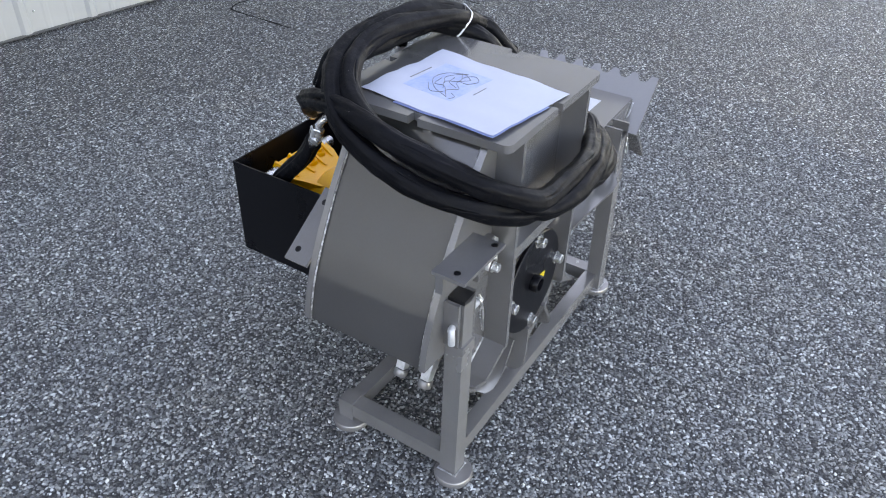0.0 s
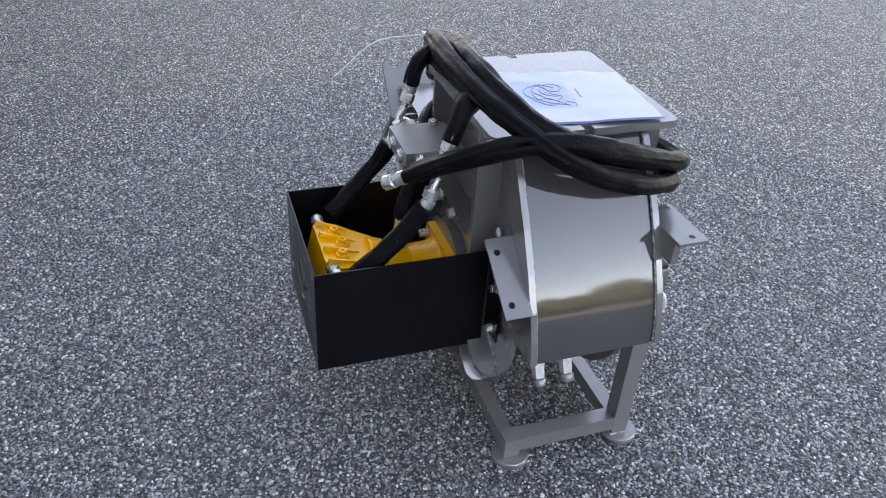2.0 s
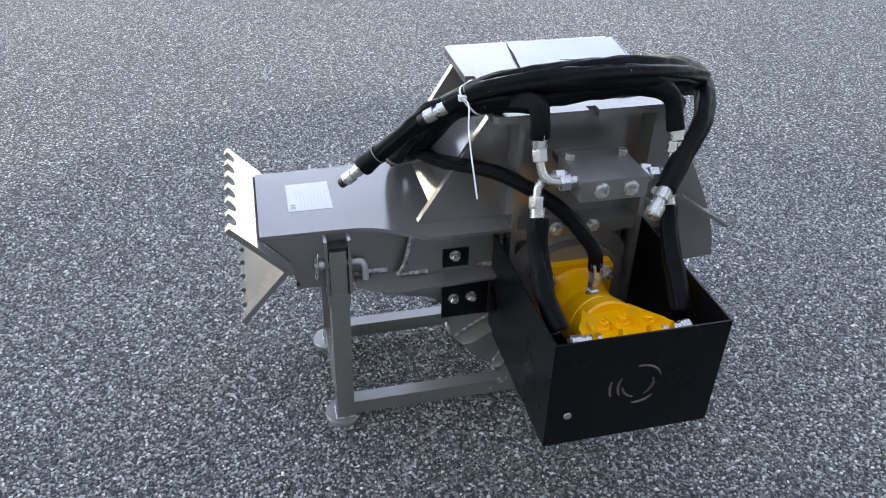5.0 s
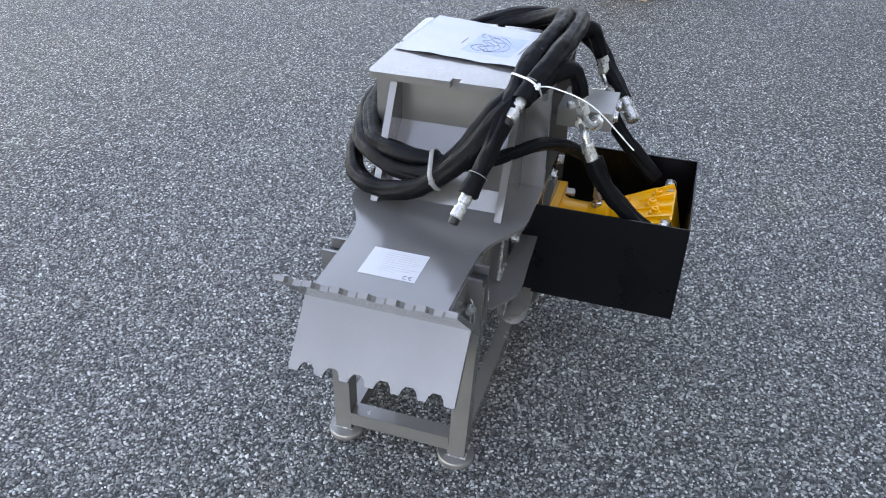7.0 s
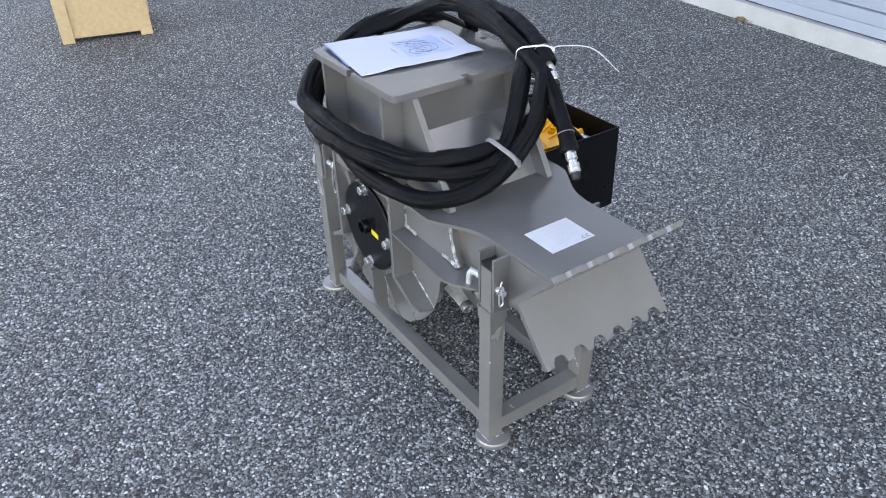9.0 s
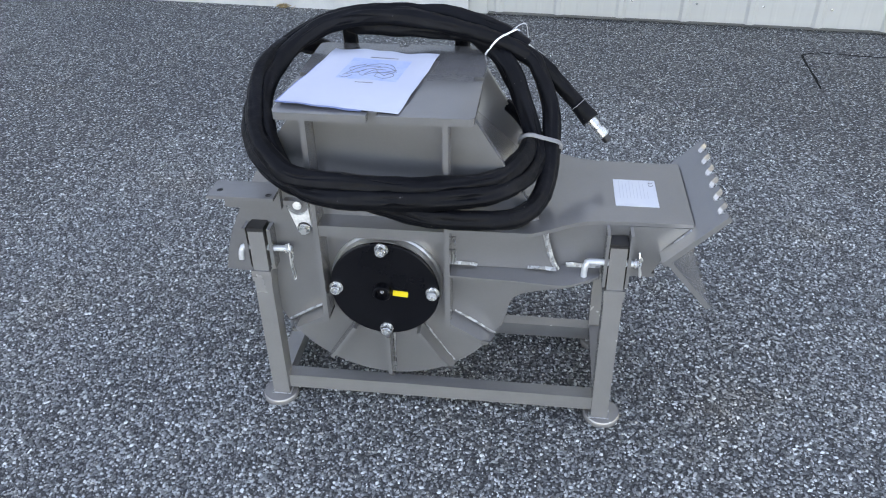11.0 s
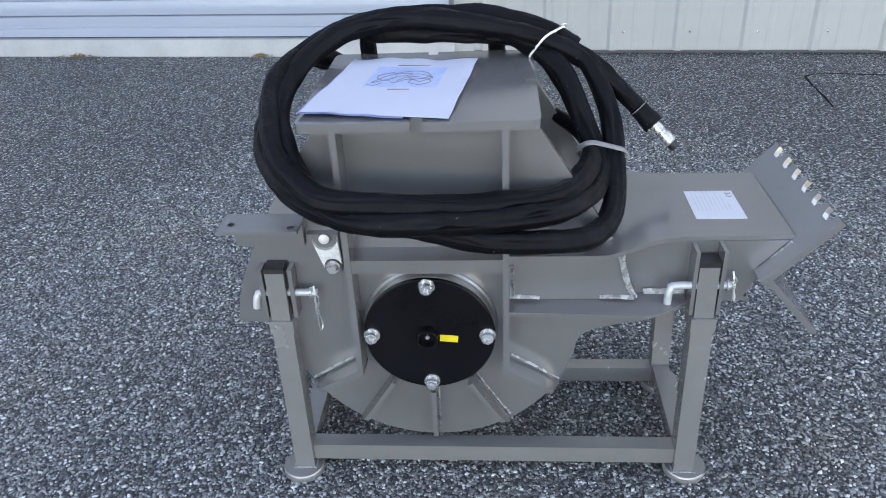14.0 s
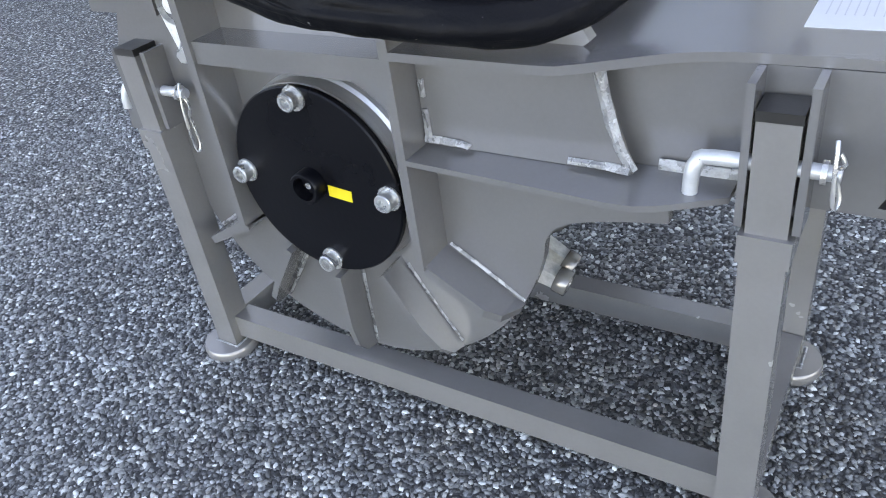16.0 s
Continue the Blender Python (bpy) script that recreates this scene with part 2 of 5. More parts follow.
def turned(bm, profile, centre, axis, seg=24):
    """A body of revolution: profile of (radius, height) along the axis from the centre."""
    turn = Vector((0, 0, 1)).rotation_difference(Vector(axis).normalized()).to_matrix()
    centre = Vector(centre)
    rings = []
    for r, h in profile:
        if r < 1e-6:
            rings.append([bm.verts.new(centre + turn @ Vector((0, 0, h)))])
        else:
            rings.append([bm.verts.new(centre + turn @ Vector((r * math.cos(2 * math.pi * i / seg), r * math.sin(2 * math.pi * i / seg), h))) for i in range(seg)])
    for a, b in zip(rings, rings[1:]):
        for i in range(seg):
            j = (i + 1) % seg
            if len(a) == 1 and len(b) == 1:
                continue
            if len(a) == 1:
                bm.faces.new((a[0], b[j], b[i]))
            elif len(b) == 1:
                bm.faces.new((a[i], a[j], b[0]))
            else:
                bm.faces.new((a[i], a[j], b[j], b[i]))



def spline(points, step=0.008, closed=False):
    """A smooth line through the points, at even steps."""
    p = [Vector(q) for q in points]
    k = len(p)
    out = []
    for i in range(k if closed else k - 1):
        if closed:
            a, b, c, d = p[i - 1], p[i], p[(i + 1) % k], p[(i + 2) % k]
        else:
            b, c = p[i], p[i + 1]
            a = p[i - 1] if i else b * 2 - c
            d = p[i + 2] if i + 2 < k else c * 2 - b
        m = max(2, int((c - b).length / step))
        for j in range(m):
            t = j / m
            out.append(0.5 * (2 * b + (c - a) * t + (2 * a - 5 * b + 4 * c - d) * t * t + (3 * b - a - 3 * c + d) * t ** 3))
    if not closed:
        out.append(p[-1])
    return out


def sweep(bm, line, radius, seg=14, closed=False, wrinkle=0.0, seed=0.0):
    """A round tube along a line; wrinkle gives a loose cloth sleeve."""
    k = len(line)
    tan = [((line[(i + 1) % k] if closed or i + 1 < k else line[i]) - (line[i - 1] if closed or i else line[i])).normalized() for i in range(k)]
    nrm = tan[0].orthogonal().normalized()
    rings = []
    for i in range(k):
        nrm = (nrm - tan[i] * nrm.dot(tan[i])).normalized()
        bi = tan[i].cross(nrm)
        ring = []
        for j in range(seg):
            a = 2 * math.pi * j / seg
            d = nrm * math.cos(a) + bi * math.sin(a)
            r = radius(i / k) if callable(radius) else radius
            if wrinkle:
                q = line[i] * 22 + d * 0.5 + Vector((seed, seed * 2, 0))
                fold = noise.noise(Vector((math.cos(a + i * 0.012) * 2.6, math.sin(a + i * 0.012) * 2.6, i * 0.035 + seed)))
                r *= 1 + 1.5 * wrinkle * fold + 0.7 * wrinkle * noise.noise(q) + 0.4 * wrinkle * noise.noise(line[i] * 45 + d * 2.6 + Vector((0, seed, 0)))
                for c in range(3):
                    at = 2.1 * c + seed + 2.2 * noise.noise(Vector((i * 0.014, c * 9.0, seed)))
                    off = math.atan2(math.sin(a - at), math.cos(a - at))
                    r *= 1 - 1.3 * wrinkle * max(0.0, 0.35 + 1.9 * noise.noise(Vector((i * 0.03, c * 5.0 + 3.0, seed)))) * math.exp(-(off / 0.20) ** 2)
            ring.append(bm.verts.new(line[i] + d * r))
        rings.append(ring)
    uv = bm.loops.layers.uv.new("along") if wrinkle else None
    run = [0.0]
    for p0, p1 in zip(line, line[1:]):
        run.append(run[-1] + (p1 - p0).length)
    run.append(run[-1])
    pairs = list(zip(rings, rings[1:])) + ([(rings[-1], rings[0])] if closed else [])
    for n_, (a, b) in enumerate(pairs):
        shift = 0
        if closed and n_ == len(pairs) - 1:
            shift = min(range(seg), key=lambda s: sum((a[j].co - b[(j + s) % seg].co).length for j in range(seg)))
        for j in range(seg):
            face = bm.faces.new((a[j], a[(j + 1) % seg], b[(j + 1 + shift) % seg], b[(j + shift) % seg]))
            if uv:
                for loop, u, w in zip(face.loops, (n_, n_, n_ + 1, n_ + 1), (j, j + 1, j + 1, j)):
                    loop[uv].uv = (run[u] + seed, 0.11 * w / seg)
    if not closed:
        bm.faces.new(rings[0][::-1])
        bm.faces.new(rings[-1])


def arc(cx, cy, r, a0, a1, steps=16):
    return [(cx + r * math.cos(radians(a0 + (a1 - a0) * i / steps)), cy + r * math.sin(radians(a0 + (a1 - a0) * i / steps))) for i in range(steps + 1)]


def bolt(name, at, axis, r, parent, mat=None, washer=True, length=0.012, socket=False):
    """A bolt with its washer; axis points out of the head."""
    axis = Vector(axis).normalized()
    bm = bmesh.new()
    if washer:
        turned(bm, [(0, 0), (r * 1.35, 0), (r * 1.35, r * 0.22), (0, r * 0.22)], at, axis, 20)
    seg = 20 if socket else 6
    prof = [(0, r * 0.22), (r, r * 0.22), (r, length * 0.9), (r * 0.9, length)]
    prof += [(r * 0.55, length), (r * 0.52, length * 0.55), (0, length * 0.55)] if socket else [(0, length)]
    turned(bm, prof, at, axis, seg)
    return part(name, bm, mat or ZINC, parent)



# ---------------------------------------------------------------- ground and building
bm = bmesh.new()
block(bm, (-300, 300), (-300, 300), (-0.3, 0.010))
ground = tagged(part("ground", bm, AGGREGATE, None), "grey exposed-aggregate concrete yard with pebbles in it", "ground", kind="structure")

WALL = pose(0, 2.549, 0, 0, 0, -5.4)


def set_wall(ob):
    ob.matrix_world = WALL
    return ob


def joint(points, width, name):
    bm = bmesh.new()
    line = spline(points, 0.03)
    left, right = [], []
    for i, q in enumerate(line):
        d = (line[min(i + 1, len(line) - 1)] - line[max(i - 1, 0)]).normalized()
        s = Vector((-d.y, d.x, 0)) * width * (0.75 + 0.5 * noise.noise(q * 9))
        w = Vector((0, 0, 0)) + Vector((-d.y, d.x, 0)) * 0.004 * noise.noise(q * 25 + Vector((5, 0, 0)))
        left.append(bm.verts.new(q + w + s + Vector((0, 0, 0.0115))))
        right.append(bm.verts.new(q + w - s + Vector((0, 0, 0.0115))))
    for i in range(len(line) - 1):
        bm.faces.new((left[i], left[i + 1], right[i + 1], right[i]))
    return tagged(part(name, bm, TAR, ground), "dark slab joint in the concrete")


joint([(1.42, 2.150, 0), (1.345, 2.125, 0), (1.325, 2.07, 0), (1.315, 1.85, 0), (1.306, 1.72, 0)], 0.0065, "slab_joint")
joint([(2.21, 2.10, 0), (2.17, 1.80, 0), (2.13, 1.45, 0), (2.10, 1.20, 0)], 0.0065, "slab_joint")
joint([(1.42, 2.150, 0), (1.66, 2.11, 0), (2.4, 2.03, 0), (3.6, 1.86, 0), (5.2, 1.70, 0)], 0.0065, "slab_joint")

bm = bmesh.new()
block(bm, (-9, -3.5), (0.06, 0.30), (-0.05, 4.4))
block(bm, (-0.199, 9), (0.06, 0.30), (-0.05, 4.4))
block(bm, (-3.5, -0.199), (0.10, 0.30), (2.9, 4.4))
wall = set_wall(tagged(part("wall_north", bm, TRIMP, None), "cream corrugated metal wall of a building", "wall", kind="structure"))


for name, x, y, z, label in (("wall_west", (-9.0, -8.8), (0.30, 9.0), (-0.05, 4.4), "plain cream end wall of the building"), ("wall_east", (8.8, 9.0), (0.30, 9.0), (-0.05, 4.4), "plain cream end wall of the building"),
                             ("wall_back", (-9.0, 9.0), (9.0, 9.2), (-0.05, 4.4), "plain cream back wall of the building"), ("roof", (-9.1, 9.1), (0.0, 9.3), (4.4, 4.52), "pale metal roof of the building")):
    bm = bmesh.new()
    block(bm, x, y, z)
    set_wall(tagged(part(name, bm, WALLP, None), label, "roof" if name == "roof" else "wall", kind="structure"))


def rib_sheet(s0, ribs, name="panel"):
    """A ribbed steel sheet, a foot between its tall ribs and two low ribs between them."""
    pitch = 0.3048
    line = [(s0, 0.03)]
    for k in range(ribs):
        c = s0 + 0.055 + k * pitch
        line += [(c - 0.026, 0.03), (c - 0.011, 0.017), (c + 0.011, 0.017), (c + 0.026, 0.03)]
        for q in (0.102, 0.203):
            line += [(c + q - 0.016, 0.03), (c + q - 0.007, 0.0282), (c + q + 0.007, 0.0282), (c + q + 0.016, 0.03)]
    line.append((s0 + ribs * pitch, 0.03))
    bm = bmesh.new()
    base = 0.026 + 0.008 * random.random()
    rows = [[bm.verts.new((a, b + off, z)) for a, b in line] for off, z in ((0, base), (0, 4.4), (0.0012, 4.4), (0.0012, base))]
    for r in range(4):
        a, b = rows[r], rows[(r + 1) % 4]
        for i in range(len(line) - 1):
            bm.faces.new((a[i], a[i + 1], b[i + 1], b[i]))
    return part(name, bm, WALLP, wall)


SHEET = 3 * 0.3048
for k in range(9):
    sheet = rib_sheet(-0.105 + k * SHEET, 3)
    for j in range(3):
        bm = bmesh.new()
        turned(bm, [(0, 0), (0.006, 0), (0.005, 0.003), (0, 0.004)], (-0.105 + k * SHEET + 0.055 + j * 0.3048 + 0.05, 0.029, 0.118), (0, -1, 0), 6)
        part("screw", bm, ZINC, sheet)
for k in range(5):
    rib_sheet(-3.6 - (k + 1) * SHEET, 3)

bm = bmesh.new()
block(bm, (-0.199, -0.106), (0.022, 0.058), (0.02, 4.4))
part("corner_trim", bm, WALLP, wall, "cream corner trim beside the door", bevel=0.003)
bm = bmesh.new()
block(bm, (-3.5, -0.199), (-0.012, 0.30), (-0.05, 0.098))
set_wall(tagged(part("door_sill", bm, CONCRETE, None, bevel=0.006), "pale concrete sill under the roller door", "sill", kind="structure"))
bm = bmesh.new()
block(bm, (-0.199, 9), (0.012, 0.06), (-0.05, 0.006))
block(bm, (-9, -3.5), (0.012, 0.06), (-0.05, 0.006))
set_wall(tagged(part("wall_footing", bm, CONCRETE, None, bevel=0.004), "concrete footing along the metal wall", "footing", kind="structure"))

door = set_wall(tagged(new("door_1"), "closed pale roller door of horizontal steel slats", "door", kind="structure"))
bm = bmesh.new()
block(bm, (-3.5, -3.46), (-0.01, 0.09), (0.098, 2.9))
part("door_jamb", bm, TRIMP, door, "dark metal jamb", bevel=0.003)
bm = bmesh.new()
block(bm, (-0.219, -0.199), (-0.01, 0.09), (0.098, 2.9))
part("door_jamb", bm, TRIMP, door, "dark metal jamb", bevel=0.003)
bm = bmesh.new()
block(bm, (-3.46, -0.219), (0.02, 0.06), (0.106, 0.152))
block(bm, (-3.46, -0.219), (0.034, 0.06), (0.152, 0.168))
block(bm, (-3.46, -0.219), (0.028, 0.06), (0.168, 0.208))
part("bottom_bar", bm, DOORP, door, bevel=0.004)
bm = bmesh.new()
block(bm, (-3.46, -0.219), (0.03, 0.05), (0.0985, 0.106))
part("rubber_seal", bm, RUBBER, door, "black rubber seal")
slat_mesh = None
z = 0.2105
while z < 2.86:
    if slat_mesh is None:
        bm = bmesh.new()
        prof = [(0.046, 0.002)] + [(0.047 - 0.0045 * math.sin(math.pi * i / 10), 0.003 + 0.070 * i / 10) for i in range(11)] + [(0.0485, 0.0755), (0.056, 0.0755), (0.056, 0.002)]
        slab(bm, prof, -3.46, -0.219, "x")
        slat = part("slat", bm, DOORP, door, smooth=True)
        slat.location.z = z
        slat_mesh = slat.data
    else:
        slat = new("slat", slat_mesh)
        slat.parent = door
        slat.location.z = z
    z += 0.0765

# Unseen panel added behind the slats to block sun leaking through their gaps.
bm = bmesh.new()
block(bm, (-3.46, -0.219), (0.060, 0.075), (0.0, 2.9))
part("light_stop", bm, TRIMP, door)

# ---------------------------------------------------------------- unseen belt added to block low sky light and darken reflections
def sky_block_belt(distance, a0, a1, height):
    rng = random.Random(5)
    bm = bmesh.new()
    rows = []
    steps = 150
    for i in range(steps + 1):
        a = radians(a0 + (a1 - a0) * i / steps)
        top = height * (0.8 + 0.35 * noise.noise(Vector((i * 0.11, 0, 2))) + 0.12 * rng.random())
        row = []
        for back, z in ((0.0, -0.2), (-1.2, top * 0.35), (-0.4, top * 0.7), (1.6, top), (5.0, top * 0.9), (6.0, -0.2)):
            r = distance + back + rng.uniform(-0.7, 0.7)
            row.append(bm.verts.new((r * math.cos(a), r * math.sin(a), z + (rng.uniform(-0.4, 0.4) if z > 0 else 0))))
        rows.append(row)
    for a, b in zip(rows, rows[1:]):
        for k in range(6):
            bm.faces.new((a[k], a[(k + 1) % 6], b[(k + 1) % 6], b[k]))
    bm.faces.new(rows[0])
    bm.faces.new(rows[-1][::-1])
    return tagged(part("backdrop", bm, BELT_GREEN, None), "unseen dark green belt added far off to block low sky light", "backdrop", kind="structure")


sky_block_belt(38.0, 148, 236, 6.0)

# ---------------------------------------------------------------- dry leaves blown against the wall
def leaf_litter(at, spread, count, seed):
    rng = random.Random(seed)
    bm = bmesh.new()
    for _ in range(count):
        q = Vector(at) + Vector((rng.gauss(0, spread), rng.gauss(0, spread * 0.25), 0.002 + rng.random() * 0.012))
        m = Matrix.Translation(q) @ Euler((rng.uniform(-0.5, 0.5), rng.uniform(-0.5, 0.5), rng.uniform(0, 6.3))).to_matrix().to_4x4()
        long, wide, curl = rng.uniform(0.010, 0.024), rng.uniform(0.003, 0.007), rng.uniform(0.001, 0.004)
        rows = [[bm.verts.new(m @ Vector((long * u, wide * v * (1 - u * u) ** 0.5, curl * (u * u + v * v) + t))) for v in (-1, 0, 1)] for t in (0, -0.0006) for u in (-0.96, -0.4, 0.2, 0.7, 0.98)]
        for k in (0, 5):
            for i in range(4):
                for j in range(2):
                    quad = (rows[k + i][j], rows[k + i + 1][j], rows[k + i + 1][j + 1], rows[k + i][j + 1])
                    bm.faces.new(quad if k else quad[::-1])
    return tagged(part("leaf_litter", bm, LITTER, None, smooth=True), "dry brown leaves blown against the door sill", "leaf litter", kind="stuff")


leaf_litter((-1.19, 2.632, 0.010), 0.022, 22, 3)
leaf_litter((-2.22, 2.715, 0.010), 0.035, 26, 4)

# ---------------------------------------------------------------- crate
crate = empty("wooden_crate", "pale pine crate standing on the concrete", "crate")
bm = bmesh.new()
block(bm, (-0.21, 0.21), (-0.215, 0.215), (0.02, 0.42))
part("crate_body", bm, WOOD, crate, bevel=0.003)
for sx in (-0.222, 0.212):
    for a in (-0.225, 0.165):
        bm = bmesh.new()
        block(bm, (sx, sx + 0.012), (a, a + 0.06), (0.0, 0.44))
        part("corner_board", bm, WOOD, crate, bevel=0.002)
crate.matrix_world = pose(-3.28, -0.06, 0.010, 0, 0, -14)

# ---------------------------------------------------------------- stand
YC = -0.028


def leg(stand, top, foot, spread):
    """One square leg with its round foot, collar and plastic cap."""
    t, f = Vector(top), Vector(foot)
    h = 0.0175
    c = f.lerp(t, (0.338 - f.z) / (t.z - f.z))

    def tube(a, b, za, zb, half):
        bm = bmesh.new()
        ends = [[bm.verts.new((q.x + i * half, q.y + k * half, z)) for i, k in ((-1, -1), (1, -1), (1, 1), (-1, 1))] for q, z in ((a, za), (b, zb))]
        bm.faces.new(ends[0][::-1])
        bm.faces.new(ends[1])
        for i in range(4):
            bm.faces.new((ends[0][i], ends[0][(i + 1) % 4], ends[1][(i + 1) % 4], ends[1][i]))
        return bm

    post = part("leg", tube(f, c, 0.020, 0.340, h), STANDP, stand, bevel=0.0055, smooth=True)
    part("inner_tube", tube(c, t, 0.340, t.z, 0.0155), STANDP, post, bevel=0.003, smooth=True)
    bm = bmesh.new()
    block(bm, (c.x - 0.0200, c.x + 0.0200), (c.y - 0.0200, c.y + 0.0200), (0.332, 0.357))
    part("collar", bm, STANDP, post, bevel=0.003, smooth=True)
    bm = bmesh.new()
    block(bm, (t.x - 0.0162, t.x + 0.0162), (t.y - 0.0162, t.y + 0.0162), (t.z - 0.004, t.z + 0.004))
    part("cap", bm, RUBBER, post, "black plastic end cap", bevel=0.002)
    bm = bmesh.new()
    turned(bm, [(0, 0.0), (0.038, 0.0), (0.039, 0.004), (0.0385, 0.012), (0.0365, 0.0145), (0, 0.0145)], (f.x + spread[0], f.y + spread[1], 0.010), (0, 0, 1), 32)
    part("foot", bm, STANDP, post, smooth=True)
    bm = bmesh.new()
    sweep(bm, [Vector((f.x + a * (h + 0.002), f.y + b * (h + 0.002), 0.0225)) for a, b in ((-1, -1), (1, -1), (1, 1), (-1, 1))], 0.0035, 6, True)
    part("weld", bm, WELD, post)
    return post


stand = empty("storage_stand", "grey-painted steel tube stand with round feet under the machine", "stand")
XA, XB, YF, YR = -0.347, 0.345, -0.172, 0.076
leg(stand, (-0.343, -0.174, 0.452), (XA, YF, 0.02), (-0.005, -0.007))
leg(stand, (0.342, -0.166, 0.454), (XB, YF, 0.02), (0.006, 0.003))
leg(stand, (0.343, 0.100, 0.460), (XB, YR, 0.02), (0.004, -0.003))
bm = bmesh.new()
block(bm, (XA - 0.0175, XA + 0.0175), (YR - 0.0175, YR + 0.0175), (0.020, 0.072))
stub = part("corner_stub", bm, STANDP, stand, bevel=0.003)
bm = bmesh.new()
turned(bm, [(0, 0.0), (0.038, 0.0), (0.039, 0.004), (0.0385, 0.012), (0.0365, 0.0145), (0, 0.0145)], (XA - 0.004, YR - 0.003, 0.010), (0, 0, 1), 32)
part("foot", bm, STANDP, stub, smooth=True)
for y in (YF, YR):
    bm = bmesh.new()
    lift = 0.0 if y < 0 else -0.008
    yc = y + (0.009 if y < 0 else 0.0)
    block(bm, (XA + 0.0165, XB - 0.0165), (yc - 0.0150, yc + 0.0150), (0.034 + lift, 0.068 + lift))
    part("side_rail", bm, STANDP, stand, bevel=0.0065, smooth=True)
for x in (XA, XB):
    bm = bmesh.new()
    block(bm, (x - 0.0165, x + 0.0165), (YF + 0.0165, YR - 0.0165), (0.036, 0.070))
    part("cross_rail", bm, STANDP, stand, bevel=0.0065, smooth=True)

# ---------------------------------------------------------------- cutter body
machine = empty("drum_cutter_attachment", "grey-painted steel drum cutter attachment with a top mounting plate", "cutter attachment")
AX, AZ = -0.098, 0.331          # the drum's axis
HOOD = [(-0.245, 0.690), (-0.285, 0.637), (-0.335, 0.560), (-0.374, 0.490), (-0.402, 0.430), (-0.419, 0.380), (-0.428, 0.335)]


def side_plate(y0, y1):
    outline = [(0.065, 0.690)] + HOOD
    outline += [(-0.345, 0.330)] + arc(AX, AZ, 0.248, 188, 346, 30)
    outline += [(0.1455, 0.290), (0.150, 0.300), (0.158, 0.309), (0.170, 0.316), (0.188, 0.322), (0.215, 0.328), (0.262, 0.336), (0.260, 0.374), (0.226, 0.383), (0.196, 0.478), (0.190, 0.487)]
    bm = bmesh.new()
    slab(bm, outline, y0, y1)
    return part("side_plate", bm, PAINT, machine, bevel=0.0012)


side_plate(-0.158, -0.146)
side_plate(0.090, 0.102)


def bent_strip(line, y0, y1, thick, name, mat=PAINT, label=""):
    """A sheet that follows a line in x and z, from y0 to y1."""
    bm = bmesh.new()
    inner = []
    for i, (x, z) in enumerate(line):
        a, b = line[max(i - 1, 0)], line[min(i + 1, len(line) - 1)]
        d = Vector((b[0] - a[0], b[1] - a[1])).normalized()
        inner.append((x - d.y * thick, z + d.x * thick))
    slab(bm, list(line) + inner[::-1], y0, y1)
    return part(name, bm, mat, machine, label, smooth=True)


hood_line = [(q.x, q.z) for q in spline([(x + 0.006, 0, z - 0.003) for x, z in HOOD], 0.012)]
bent_strip(hood_line, -0.146, 0.090, 0.005, "hood_sheet", HOODP_DIM)

# rounded weld seams along the hood
for y in (-0.146, 0.090):
    bm = bmesh.new()
    sweep(bm, spline([(x + 0.004, y, z) for x, z in HOOD], 0.006), 0.002, 6, wrinkle=0.5, seed=y)
    part("weld_seam", bm, WELD, machine)

